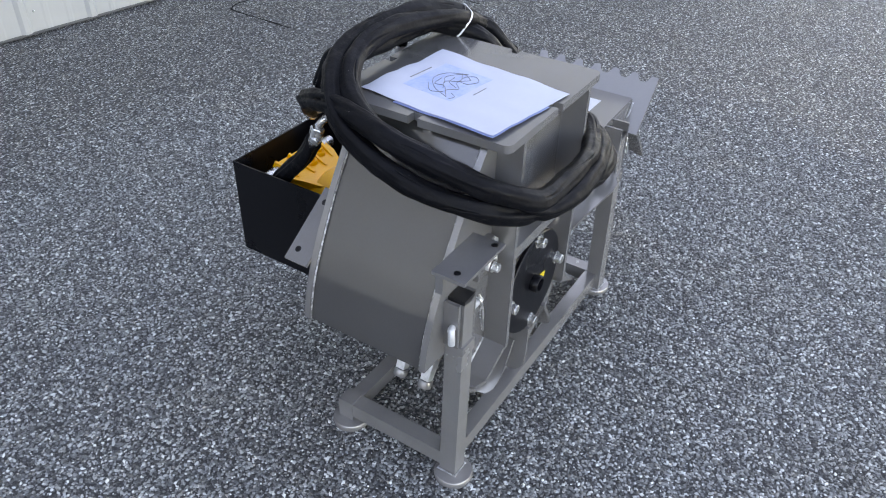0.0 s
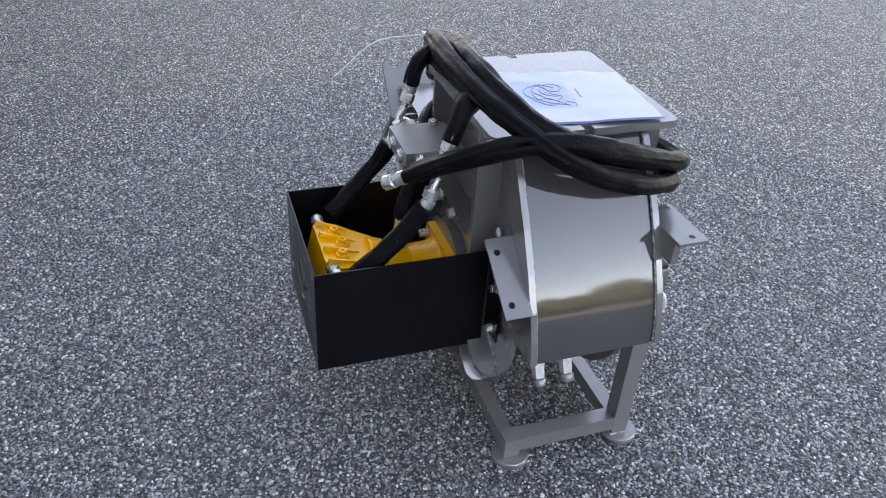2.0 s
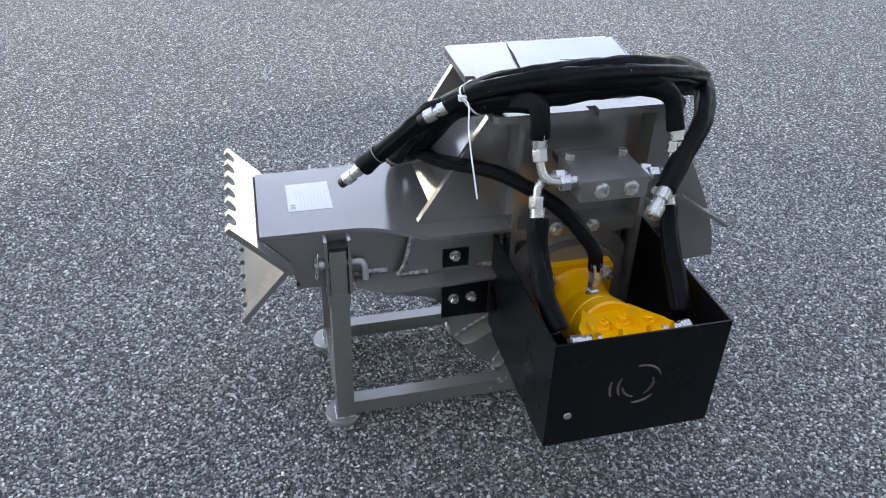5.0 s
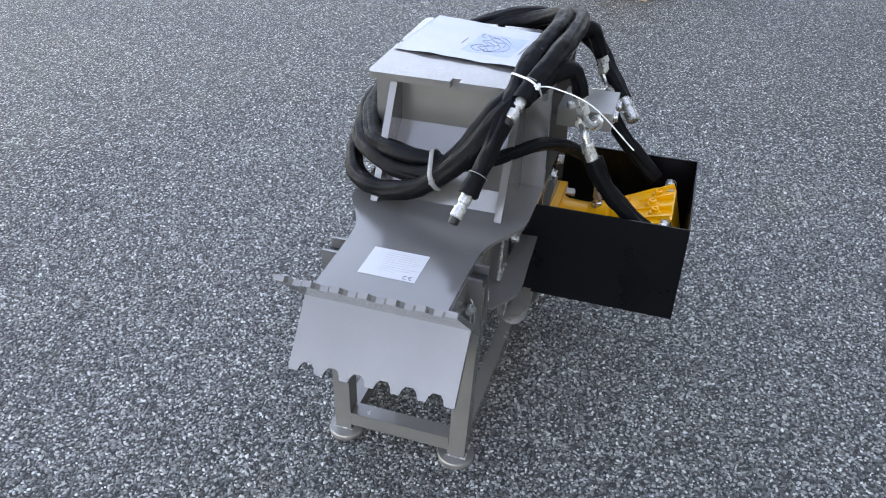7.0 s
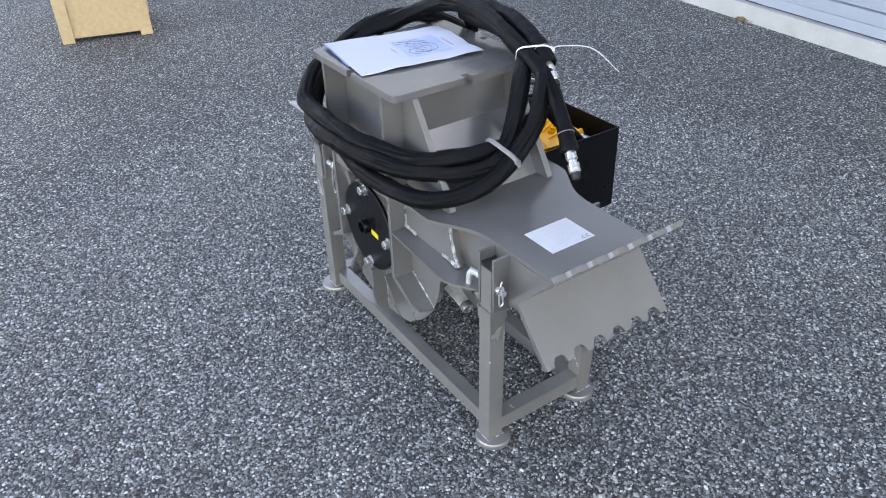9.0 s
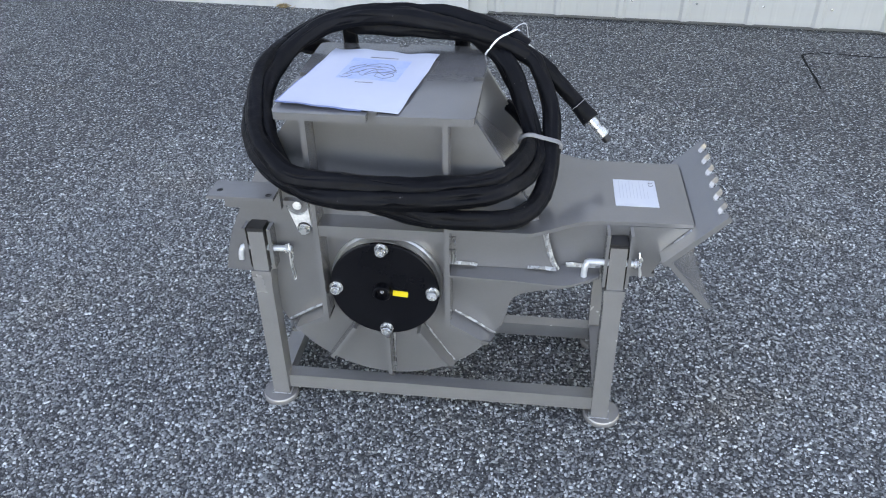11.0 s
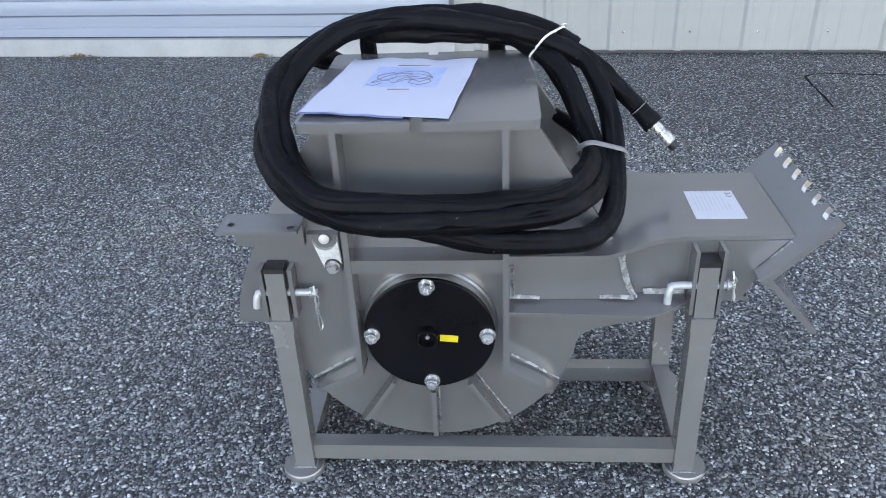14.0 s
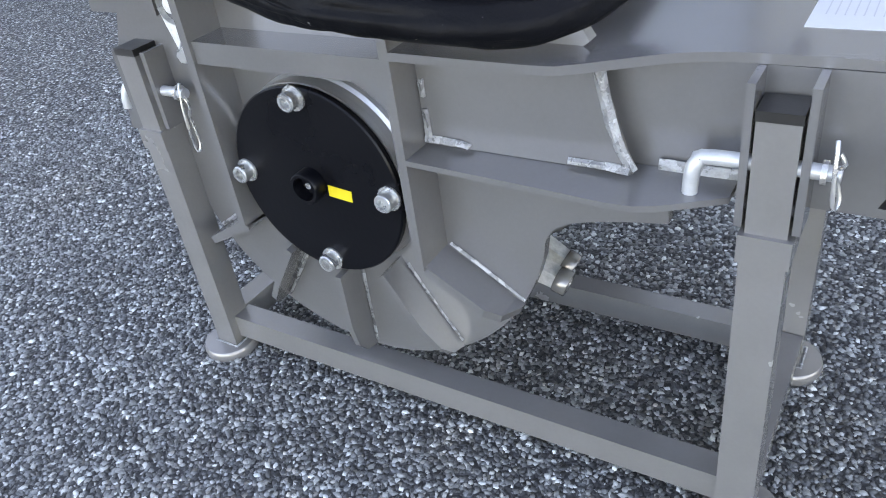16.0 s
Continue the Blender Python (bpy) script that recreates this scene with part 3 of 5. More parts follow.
# stiffening ribs, bars and fins on both sides
for side in (-1, 1):
    face, edge = (-0.158, -0.205) if side < 0 else (0.102, 0.149)
    for x, tip in ((-0.223, (-0.312, 0.205)), (0.023, (0.119, 0.204))):
        bm = bmesh.new()
        slab(bm, [(face, 0.690), (edge, 0.690), (edge, 0.258), (face, 0.252)], x, x + 0.010, "x")
        part("rib", bm, PAINT, machine, bevel=0.0028, smooth=True)
        bm = bmesh.new()
        s = 1 if tip[0] > x else -1
        a = (x + (0.010 if s > 0 else 0), 0.262)
        far, near = Vector(tip), Vector(a)
        mid = near.lerp(far, 0.72)
        line = [((a[0] - s * 0.010, 0.2585), 0.044), (a, 0.044), ((mid.x, mid.y + 0.004), 0.043), ((far.x - s * 0.010, far.y + 0.009), 0.032), ((far.x, far.y + 0.005), 0.008),
                ((far.x - s * 0.003, far.y - 0.004), 0.008), ((far.x - s * 0.013, far.y), 0.032), ((mid.x - s * 0.003, mid.y - 0.005), 0.043), ((a[0] - s * 0.010, 0.252), 0.044)]
        lo = [bm.verts.new((q[0], face - side * 0.002, q[1])) for q, deep in line]
        hi = [bm.verts.new((q[0], face + side * deep, q[1])) for q, deep in line]
        for ring in (lo, hi):
            for quad in ((0, 1, 8), (1, 2, 7, 8), (2, 3, 6, 7), (3, 4, 5, 6)):
                bm.faces.new([ring[k] for k in quad])
        for k in range(9):
            bm.faces.new((lo[k], lo[(k + 1) % 9], hi[(k + 1) % 9], hi[k]))
        part("rib_foot", bm, PAINT, machine)
        bm = bmesh.new()
        sweep(bm, spline([(a[0] + s * 0.004, face, 0.264), ((a[0] + tip[0]) / 2, face, (0.264 + tip[1]) / 2 + 0.006), (tip[0], face, tip[1] + 0.008)], 0.005), 0.0028, 6, wrinkle=0.6, seed=x)
        part("weld_bead", bm, WELD, machine)
    bm = bmesh.new()
    block(bm, (-0.213, 0.023), sorted((face, edge - side * 0.004)), (0.454, 0.4775))
    part("cross_bar", bm, PAINT, machine, bevel=0.0028, smooth=True)
    for ang in (-123, -90, -58):
        d = Vector((math.cos(radians(ang)), 0, math.sin(radians(ang))))
        n_ = Vector((-d.z, 0, d.x)) * 0.004
        c = Vector((AX, 0, AZ))
        bm = bmesh.new()
        out = [(0.120, face), (0.122, edge - side * 0.010), (0.195, edge - side * 0.010), (0.228, edge - side * 0.016), (0.243, edge - side * 0.028), (0.2475, face)]
        lo = [bm.verts.new(c + d * r + n_ + Vector((0, y, 0))) for r, y in out]
        hi = [bm.verts.new(c + d * r - n_ + Vector((0, y, 0))) for r, y in out]
        bm.faces.new(lo)
        bm.faces.new(hi[::-1])
        for i in range(6):
            bm.faces.new((lo[i], lo[(i + 1) % 6], hi[(i + 1) % 6], hi[i]))
        part("fin", bm, PAINT, machine, bevel=0.001)
        bm = bmesh.new()
        sweep(bm, spline([c + d * r + n_ * 1.6 + Vector((0, face, 0)) for r in (0.13, 0.18, 0.24)], 0.005), 0.003, 6, wrinkle=0.6, seed=ang)
        part("weld_bead", bm, WELD, machine)
    # doubling plate and shelf towards the jaw
    bm = bmesh.new()
    slab(bm, [(0.033, 0.478), (0.206, 0.478), (0.212, 0.445), (0.222, 0.410), (0.234, 0.384), (0.033, 0.384)], *sorted((face, face + side * 0.010)))
    part("doubling_plate", bm, PAINT, machine, bevel=0.001)
    bm = bmesh.new()
    e = edge if side < 0 else edge
    shelf = [(0.033, face - side * 0.01), (0.033, e), (0.17, e + side * 0.007), (0.225, e + side * 0.011), (0.248, e + side * 0.010), (0.265, e + side * 0.004), (0.285, e - side * 0.008), (0.313, e - side * 0.026), (0.313, face - side * 0.01)]
    slab(bm, shelf, 0.3780, 0.3835, "z")
    part("shelf", bm, PAINT, machine, bevel=0.0024, smooth=True)
    for seam in ([(0.037, 0.392), (0.0372, 0.405), (0.037, 0.420)], [(0.037, 0.432), (0.0368, 0.440), (0.037, 0.449)], [(0.034, 0.388), (0.075, 0.390), (0.082, 0.388)], [(0.178, 0.388), (0.232, 0.389)], [(0.234, 0.388), (0.222, 0.412), (0.207, 0.474)]):
        bm = bmesh.new()
        sweep(bm, spline([(x, face + side * 0.011, z) for x, z in seam], 0.004), 0.0038, 7, wrinkle=0.8, seed=seam[0][0] + seam[0][1])
        part("weld_bead", bm, WELD, machine)
    # arm cheek
    y0 = -0.147 if side < 0 else 0.079
    bm = bmesh.new()
    slab(bm, [(0.16, 0.478), (0.468, 0.478), (0.425, 0.430), (0.432, 0.420), (0.410, 0.372), (0.25, 0.372), (0.16, 0.40)], y0, y0 + 0.012)
    part("arm_cheek", bm, PAINT, machine, bevel=0.001)
    bm = bmesh.new()
    yy = -0.149 if side < 0 else 0.093
    sweep(bm, spline([(0.25, yy, 0.387), (0.315, yy, 0.386)], 0.004), 0.004, 6, wrinkle=0.7, seed=2.0)
    part("weld_bead", bm, WELD, machine)
    # the pair of cheeks that hold the stand's legs
    ya, yb = (-0.183, -0.147) if side < 0 else (0.091, 0.117)
    for x0 in (0.3185, 0.3605):
        bm = bmesh.new()
        slab(bm, [(ya, 0.362), (yb, 0.358), (yb, 0.478), (ya, 0.478)] if side < 0 else [(ya, 0.358), (yb, 0.362), (yb, 0.478), (ya, 0.478)], x0, x0 + 0.006, "x")
        part("leg_bracket", bm, PAINT, machine, bevel=0.0018, smooth=True)
    ya, yb = (-0.186, -0.158) if side < 0 else (0.102, 0.130)
    for x0 in (-0.371, -0.322) if side < 0 else ():
        bm = bmesh.new()
        block(bm, (x0, x0 + 0.007), (ya, yb), (0.360, 0.452))
        part("leg_bracket", bm, PAINT, machine, bevel=0.0018, smooth=True)

# mounting plate with a notch in the middle of each edge
X0, X1, Y0, Y1 = -0.272, 0.078, -0.205, 0.149


def notched(x0, x1, y0, y1, corner, half, deep):
    xm, ym = (x0 + x1) / 2, (y0 + y1) / 2
    o = [(x0 + corner, y0), (xm - half, y0), (xm - half, y0 + deep), (xm + half, y0 + deep), (xm + half, y0), (x1 - corner, y0)]
    o += [(x1 - corner * 0.3, y0 + corner * 0.3), (x1, y0 + corner), (x1, ym - half), (x1 - deep, ym - half), (x1 - deep, ym + half), (x1, ym + half), (x1, y1 - corner)]
    o += [(x1 - corner * 0.3, y1 - corner * 0.3), (x1 - corner, y1), (xm + half, y1), (xm + half, y1 - deep), (xm - half, y1 - deep), (xm - half, y1), (x0 + corner, y1)]
    o += [(x0 + corner * 0.3, y1 - corner * 0.3), (x0, y1 - corner), (x0, ym + half), (x0 + deep, ym + half), (x0 + deep, ym - half), (x0, ym - half), (x0, y0 + corner), (x0 + corner * 0.3, y0 + corner * 0.3)]
    return o


bm = bmesh.new()
slab(bm, notched(X0, X1, Y0, Y1, 0.012, 0.009, 0.017), 0.690, 0.704, "z")
part("mounting_plate", bm, PAINT, machine, "grey steel mounting plate with edge notches", bevel=0.0022, smooth=True)

# end plate of the turret, set back between the side plates
bm = bmesh.new()
slab(bm, [(0.030, 0.690), (0.040, 0.690), (0.048, 0.60), (0.135, 0.520), (0.160, 0.484), (0.148, 0.484), (0.125, 0.512), (0.036, 0.595)], -0.146, 0.090)
part("end_plate", bm, PAINT, machine, bevel=0.001)
for y in (-0.152, 0.096):
    bm = bmesh.new()
    d = Vector((0.192 - 0.065, 0, 0.487 - 0.690)).normalized()
    nn = Vector((d.z, 0, -d.x)) * -1
    a, b = Vector((0.062, y, 0.690)), Vector((0.190, y, 0.487))
    lo = [a + Vector((0, s * 0.007, 0)) + nn * h for s in (-1, 1) for h in (-0.004, 0.006)]
    v0 = [bm.verts.new(q) for q in (lo[0], lo[1], lo[3], lo[2])]
    v1 = [bm.verts.new(q + (b - a)) for q in (lo[0], lo[1], lo[3], lo[2])]
    bm.faces.new(v0)
    bm.faces.new(v1[::-1])
    for i in range(4):
        bm.faces.new((v0[i], v0[(i + 1) % 4], v1[(i + 1) % 4], v1[i]))
    part("edge_strip", bm, PAINT, machine, bevel=0.001)

# arm plate with waisted edges
waist = [(0.033, 0.177), (0.165, 0.177), (0.190, 0.172), (0.212, 0.160), (0.240, 0.143), (0.265, 0.130), (0.295, 0.122), (0.34, 0.119), (0.474, 0.117)]
fine = [(q.x, q.y) for q in spline([(a, b, 0) for a, b in waist], 0.012)]
bm = bmesh.new()
slab(bm, [(a, YC - b) for a, b in fine] + [(a, YC + b) for a, b in fine[::-1]], 0.4785, 0.4862, "z")
part("arm_plate", bm, PAINT, machine, "flat grey top plate of the arm", bevel=0.003, smooth=True)


def jaw(apex, tip, name):
    """A toothed blade from the apex line out to its tips."""
    a, t = Vector((apex[0], 0, apex[1])), Vector((tip[0], 0, tip[1]))
    d = (t - a).normalized()
    length = (t - a).length
    n_ = Vector((-d.z, 0, d.x)) * 0.005
    y0, y1 = (-0.186, 0.122) if name == "upper_blade" else (-0.1835, 0.1195)
    teeth = 6
    pitch = (y1 - y0) / (teeth + 0.45)
    out = [(0, y0), (length, y0)]
    for k in range(teeth):
        c = y0 + pitch * (k + 0.725)
        out += [(length, c - 0.016), (length - 0.010, c - 0.013), (length - 0.017, c - 0.007), (length - 0.017, c + 0.007), (length - 0.010, c + 0.013), (length, c + 0.016)]
    out += [(length, y1), (0, y1)]
    bm = bmesh.new()
    lo = [bm.verts.new(a + d * s + n_ + Vector((0, y, 0))) for s, y in out]
    hi = [bm.verts.new(a + d * s - n_ + Vector((0, y, 0))) for s, y in out]
    bm.faces.new(lo)
    bm.faces.new(hi[::-1])
    k = len(out)
    for i in range(k):
        bm.faces.new((lo[i], lo[(i + 1) % k], hi[(i + 1) % k], hi[i]))
    return part(name, bm, PAINT, machine, "grey steel blade with notched teeth", bevel=0.001)


jaw((0.424, 0.421), (0.524, 0.527), "upper_blade")
jaw((0.428, 0.432), (0.520, 0.327), "lower_blade")
bm = bmesh.new()
block(bm, (0.30, 0.418), (-0.146, 0.090), (0.366, 0.374))
part("arm_floor", bm, PAINT, machine, bevel=0.001)
for y in (-0.150, 0.094):
    bm = bmesh.new()
    sweep(bm, spline([(0.438, y, 0.438), (0.455, y, 0.458), (0.472, y, 0.476)], 0.004), 0.004, 6, wrinkle=0.6, seed=y)
    part("weld_bead", bm, WELD, machine)

# hole brackets beside the hood
def hole_bracket(a, b, y0, y1, holes):
    """A flat bracket from a to b in x and z with two dark holes."""
    a, b = Vector((a[0], 0, a[1])), Vector((b[0], 0, b[1]))
    d = (b - a).normalized()
    n_ = Vector((-d.z, 0, d.x))
    bm = bmesh.new()
    v = []
    for q in (a, b):
        for y in (y0, y1):
            for h in (-0.003, 0.003):
                v.append(bm.verts.new(q + n_ * h + Vector((0, y, 0))))
    for f in ((0, 1, 3, 2), (4, 6, 7, 5), (0, 4, 5, 1), (2, 3, 7, 6), (0, 2, 6, 4), (1, 5, 7, 3)):
        bm.faces.new([v[i] for i in f])
    plate = part("hole_bracket", bm, PAINT, machine, "grey flat bracket with two holes", bevel=0.001)
    for s, y in holes:
        bm = bmesh.new()
        up = n_ if n_.z > 0 else -n_
        turned(bm, [(0.006, 0.0032), (0.0045, 0.0034), (0, 0.0030)], a + d * s + Vector((0, y, 0)), up, 14)
        part("hole", bm, BLACK, plate)


hole_bracket((-0.412, 0.537), (-0.286, 0.537), -0.218, -0.158, ((0.018, -0.194), (0.114, -0.205)))
hole_bracket((-0.410, 0.434), (-0.288, 0.518), 0.102, 0.152, ((0.024, 0.135), (0.121, 0.136)))
bm = bmesh.new()
block(bm, (-0.400, -0.290), (-0.172, -0.158), (0.490, 0.534))
part("bracket_web", bm, PAINT, machine, bevel=0.001)
bm = bmesh.new()
slab(bm, [(-0.392, 0.440), (-0.300, 0.503), (-0.300, 0.470), (-0.380, 0.420)], 0.102, 0.112)
part("bracket_web", bm, PAINT, machine, bevel=0.001)


def link(y, side, mat, top, low):
    a, b = Vector((top[0], y, top[1])), Vector((low[0], y, low[1]))
    bm = bmesh.new()
    d = (b - a).normalized()
    s = Vector((d.z, 0, -d.x))
    ang = math.atan2(s.z, s.x)
    out = [(a.x + 0.0205 * math.cos(ang + math.pi * i / 10), a.z + 0.0205 * math.sin(ang + math.pi * i / 10)) for i in range(11)]
    out2 = [(b.x + 0.0145 * math.cos(ang + math.pi + math.pi * i / 10), b.z + 0.0145 * math.sin(ang + math.pi + math.pi * i / 10)) for i in range(11)]
    if (Vector((out[5][0], 0, out[5][1])) - b).length < (a - b).length:
        out = [(2 * a.x - x, 2 * a.z - z) for x, z in out]
        out2 = [(2 * b.x - x, 2 * b.z - z) for x, z in out2]
    slab(bm, out + out2, *sorted((y, y + side * 0.007)))
    plate = part("link_plate", bm, mat, machine, "worn zinc-plated link plate with a bolt and a pin", bevel=0.001)
    bm = bmesh.new()
    turned(bm, [(0, 0.0), (0.0085, 0.0), (0.0085, 0.0012), (0.0070, 0.0022), (0, 0.0024)], a + Vector((0, side * 0.007, 0)), (0, side, 0), 20)
    part("pin", bm, LINKZ, plate, "flush pin end", smooth=True)
    bolt("bolt", b + Vector((0, side * 0.007, 0)), (0, side, 0), 0.0085, plate)


link(-0.172, -1, LINKZ, (-0.256, 0.505), (-0.247, 0.455))
link(0.106, 1, PAINT, (-0.262, 0.512), (-0.268, 0.470))
bm = bmesh.new()
block(bm, (-0.285, -0.235), (-0.172, -0.158), (0.44, 0.51))
part("link_pad", bm, PAINT, machine, bevel=0.001)

# cutting drum in the housing, with picks; near-black and widened to deepen shade
bm = bmesh.new()
turned(bm, [(0, -0.110), (0.190, -0.110), (0.202, -0.100), (0.202, 0.100), (0.190, 0.110), (0, 0.110)], (AX, YC, AZ), (0, 1, 0), 40)
drum = part("cutting_drum", bm, RUBBER, machine, "steel drum drawn near-black, with carbide picks", smooth=True)
for ang, y in ((214, -0.068), (215, -0.007), (314, -0.072), (306, 0.0)):
    a = radians(ang)
    d, s = Vector((math.cos(a), 0, math.sin(a))), Vector((-math.sin(a), 0, math.cos(a)))
    base = Vector((AX, y, AZ)) + d * 0.160
    bm = bmesh.new()
    v = []
    for r, w, t in ((0, 0.015, 0.022), (0.055, 0.011, 0.014), (0.102, 0.009, 0.010)):
        v.append([bm.verts.new(base + d * r + s * (i * t + r * 0.5) + Vector((0, j * w, 0))) for i, j in ((-1, -1), (1, -1), (1, 1), (-1, 1))])
    for p_, q_ in zip(v, v[1:]):
        for i in range(4):
            bm.faces.new((p_[i], p_[(i + 1) % 4], q_[(i + 1) % 4], q_[i]))
    bm.faces.new(v[0][::-1])
    bm.faces.new(v[-1])
    pk = part("pick", bm, LINKZ, drum, "bright steel pick", bevel=0.002)
    bm = bmesh.new()
    turned(bm, [(0, 0), (0.0145, 0), (0.0155, 0.002), (0.0155, 0.014), (0.0145, 0.016), (0.008, 0.016), (0.007, 0.013), (0, 0.013)], base + d * 0.096 + s * 0.048, d + s * 0.5, 20)
    part("tip", bm, STANDP, pk, smooth=True)

# ---------------------------------------------------------------- bearing cover
cover = empty("bearing_cover", "round black bearing cover held by four zinc bolts", "cover")
bm = bmesh.new()
turned(bm, [(0.060, 0.0), (0.112, 0.0), (0.112, 0.006), (0.1085, 0.009), (0.1085, 0.0265), (0.060, 0.0265)], (AX, -0.158, AZ - 0.001), (0, -1, 0), 56)
part("bearing_ring", bm, STEEL, cover, "bare steel ring", smooth=True)
bm = bmesh.new()
turned(bm, [(0, 0.0265), (0.1065, 0.0265), (0.1082, 0.028), (0.1082, 0.034), (0.1065, 0.0355), (0, 0.0355)], (AX, -0.158, AZ - 0.0015), (0, -1, 0), 72)
disc = part("cover_disc", bm, BLACK, cover, "flat black disc", smooth=True)
for a in (0, 90, 180, 270):
    p = (AX + 0.0955 * math.cos(radians(a)), -0.1935, AZ + 0.0955 * math.sin(radians(a)))
    bolt("bolt", p, (0, -1, 0), 0.0100, disc, length=0.0145, socket=True)
bm = bmesh.new()
turned(bm, [(0.012, 0), (0.018, 0), (0.018, 0.014), (0.0165, 0.016), (0.0135, 0.016), (0.012, 0.003), (0, 0.003)], (AX - 0.003, -0.1935, AZ), (0, -1, 0), 28)
plug = part("sensor_socket", bm, BLACK, cover, smooth=True)
bm = bmesh.new()
turned(bm, [(0.004, 0.003), (0.004, 0.008), (0, 0.008)], (AX - 0.003, -0.1935, AZ), (0, -1, 0), 10)
part("pin", bm, ZINC, plug)
bm = bmesh.new()
block(bm, (-0.015, 0.015), (-0.0005, 0.0), (-0.0065, 0.0065))
ob = part("label", bm, LABEL_Y, cover, "small yellow label")
ob.matrix_local = pose(-0.066, -0.1937, 0.3240, 0, 5, 0)

# ---------------------------------------------------------------- lock pins with their clips
def lock_pin(at, x0, x1, drop, clip_x, mirror=1, lift=0.0, size=1.0):
    """A bent steel pin through a leg, kept by a hairpin clip."""
    thing = empty("lock_pin", "bent zinc-plated lock pin with a hairpin clip through the stand leg", "pin", "lock pins")
    y, z = at
    bm = bmesh.new()
    line = spline([(x1, y, z), (x0 + 0.014, y, z), (x0 + 0.003, y - mirror * 0.003, z - 0.004), (x0, y - mirror * 0.005, z - 0.014), (x0 - 0.001, y - mirror * 0.006, z - drop)], 0.003)
    sweep(bm, line, 0.0062, 12)
    part("pin_bar", bm, GALV, thing, smooth=True)
    bm = bmesh.new()
    turned(bm, [(0, 0), (0.009, 0), (0.009, 0.004), (0, 0.004)], (clip_x, y, z), (1, 0, 0), 16)
    part("washer", bm, ZINC, thing)
    bm = bmesh.new()
    clip = [(clip_x + 0.007, y, z + 0.012), (clip_x + 0.008, y - mirror * 0.004, z + 0.002), (clip_x + 0.009, y - mirror * 0.008, z - 0.026), (clip_x + 0.011, y - mirror * 0.009, z - 0.062), (clip_x + 0.013, y - mirror * 0.007, z - 0.068), (clip_x + 0.014, y - mirror * 0.003, z - 0.058), (clip_x + 0.010, y - mirror * 0.002, z - 0.028), (clip_x + 0.014, y - mirror * 0.002, z - 0.014), (clip_x + 0.010, y - mirror * 0.002, z - 0.002)]
    cl = spline([(a, b, z + (c - z) * size + lift) for a, b, c in clip], 0.003)
    sweep(bm, cl, 0.0017, 8)
    part("hairpin_clip", bm, ZINC, thing, smooth=True)


lock_pin((-0.176, 0.404), -0.382, -0.280, 0.026, -0.292)
lock_pin((-0.174, 0.413), 0.284, 0.386, 0.041, 0.373, 1, 0.018, 0.62)
lock_pin((0.100, 0.420), 0.294, 0.384, 0.044, 0.370, -1, 0.018, 0.62)

# ---------------------------------------------------------------- rating label on the arm
rating = empty("rating_label", "silver rating label with fine print on the arm plate", "label")
bm = bmesh.new()
block(bm, (0.337, 0.418), (-0.0895, 0.0135), (0.4863, 0.4868))
part("label_sheet", bm, FOIL, rating)
bm = bmesh.new()
for k in range(9):
    x = 0.347 + k * 0.0066
    w = (0.070, 0.066, 0.058, 0.071, 0.062, 0.05, 0.068, 0.06, 0.03)[k]
    block(bm, (x, x + 0.0010), (-0.060, -0.060 + w), (0.4869, 0.4871))
part("print_lines", bm, PRINT, rating, "rows of tiny unreadable print")
bm = bmesh.new()
for c in (-0.006, 0.004):
    pts = arc(0.409, c, 0.0042, 60, 300, 12)
    sweep(bm, [Vector((0.409 + (a - 0.409), b, 0.4871)) for a, b in [(0.409 + 0.0042 * math.sin(radians(q)), c + 0.0042 * math.cos(radians(q))) for q in range(60, 301, 20)]], 0.0006, 4)
block(bm, (0.4085, 0.4095), (0.000, 0.004), (0.4869, 0.4873))
part("mark", bm, INK, rating, "two round dark marks")

# ---------------------------------------------------------------- manual
manual = empty("manual", "white printed manual sheet lying on the mounting plate", "paper")
pap = [Vector(q) for q in ((-0.268, -0.172, 0), (-0.051, -0.199, 0), (-0.016, 0.079, 0), (-0.232, 0.107, 0))]


def on_paper(u, v, h=0.0):
    a = pap[0].lerp(pap[1], u)
    b = pap[3].lerp(pap[2], u)
    q = a.lerp(b, v)
    lift = 0.0055 * (1 - u) * (1 - v) ** 2 + 0.003 * noise.noise(Vector((u * 2.2, v * 2.2, 3))) + 0.004 * u * u * v + 0.004 * noise.noise(Vector((u * 5, v * 5, 8))) * max(abs(2 * u - 1), abs(2 * v - 1)) ** 3 + 0.0025
    return Vector((q.x, q.y, 0.7045 + max(0.0008, lift) + h))


def sheet(name, mat, u0, u1, v0, v1, h, label="", steps=26, thick=0.0005):
    bm = bmesh.new()
    rows = []
    for dz in (0.0, -thick):
        rows.append([[bm.verts.new(on_paper(u0 + (u1 - u0) * i / steps, v0 + (v1 - v0) * j / steps, h + dz)) for j in range(steps + 1)] for i in range(steps + 1)])
    for g in rows:
        for i in range(steps):
            for j in range(steps):
                bm.faces.new((g[i][j], g[i + 1][j], g[i + 1][j + 1], g[i][j + 1]))
    for i in range(steps):
        for j in (0, steps):
            bm.faces.new((rows[0][i][j], rows[0][i + 1][j], rows[1][i + 1][j], rows[1][i][j]))
            bm.faces.new((rows[0][j][i], rows[0][j][i + 1], rows[1][j][i + 1], rows[1][j][i]))
    return part(name, bm, mat, manual, label, smooth=True)


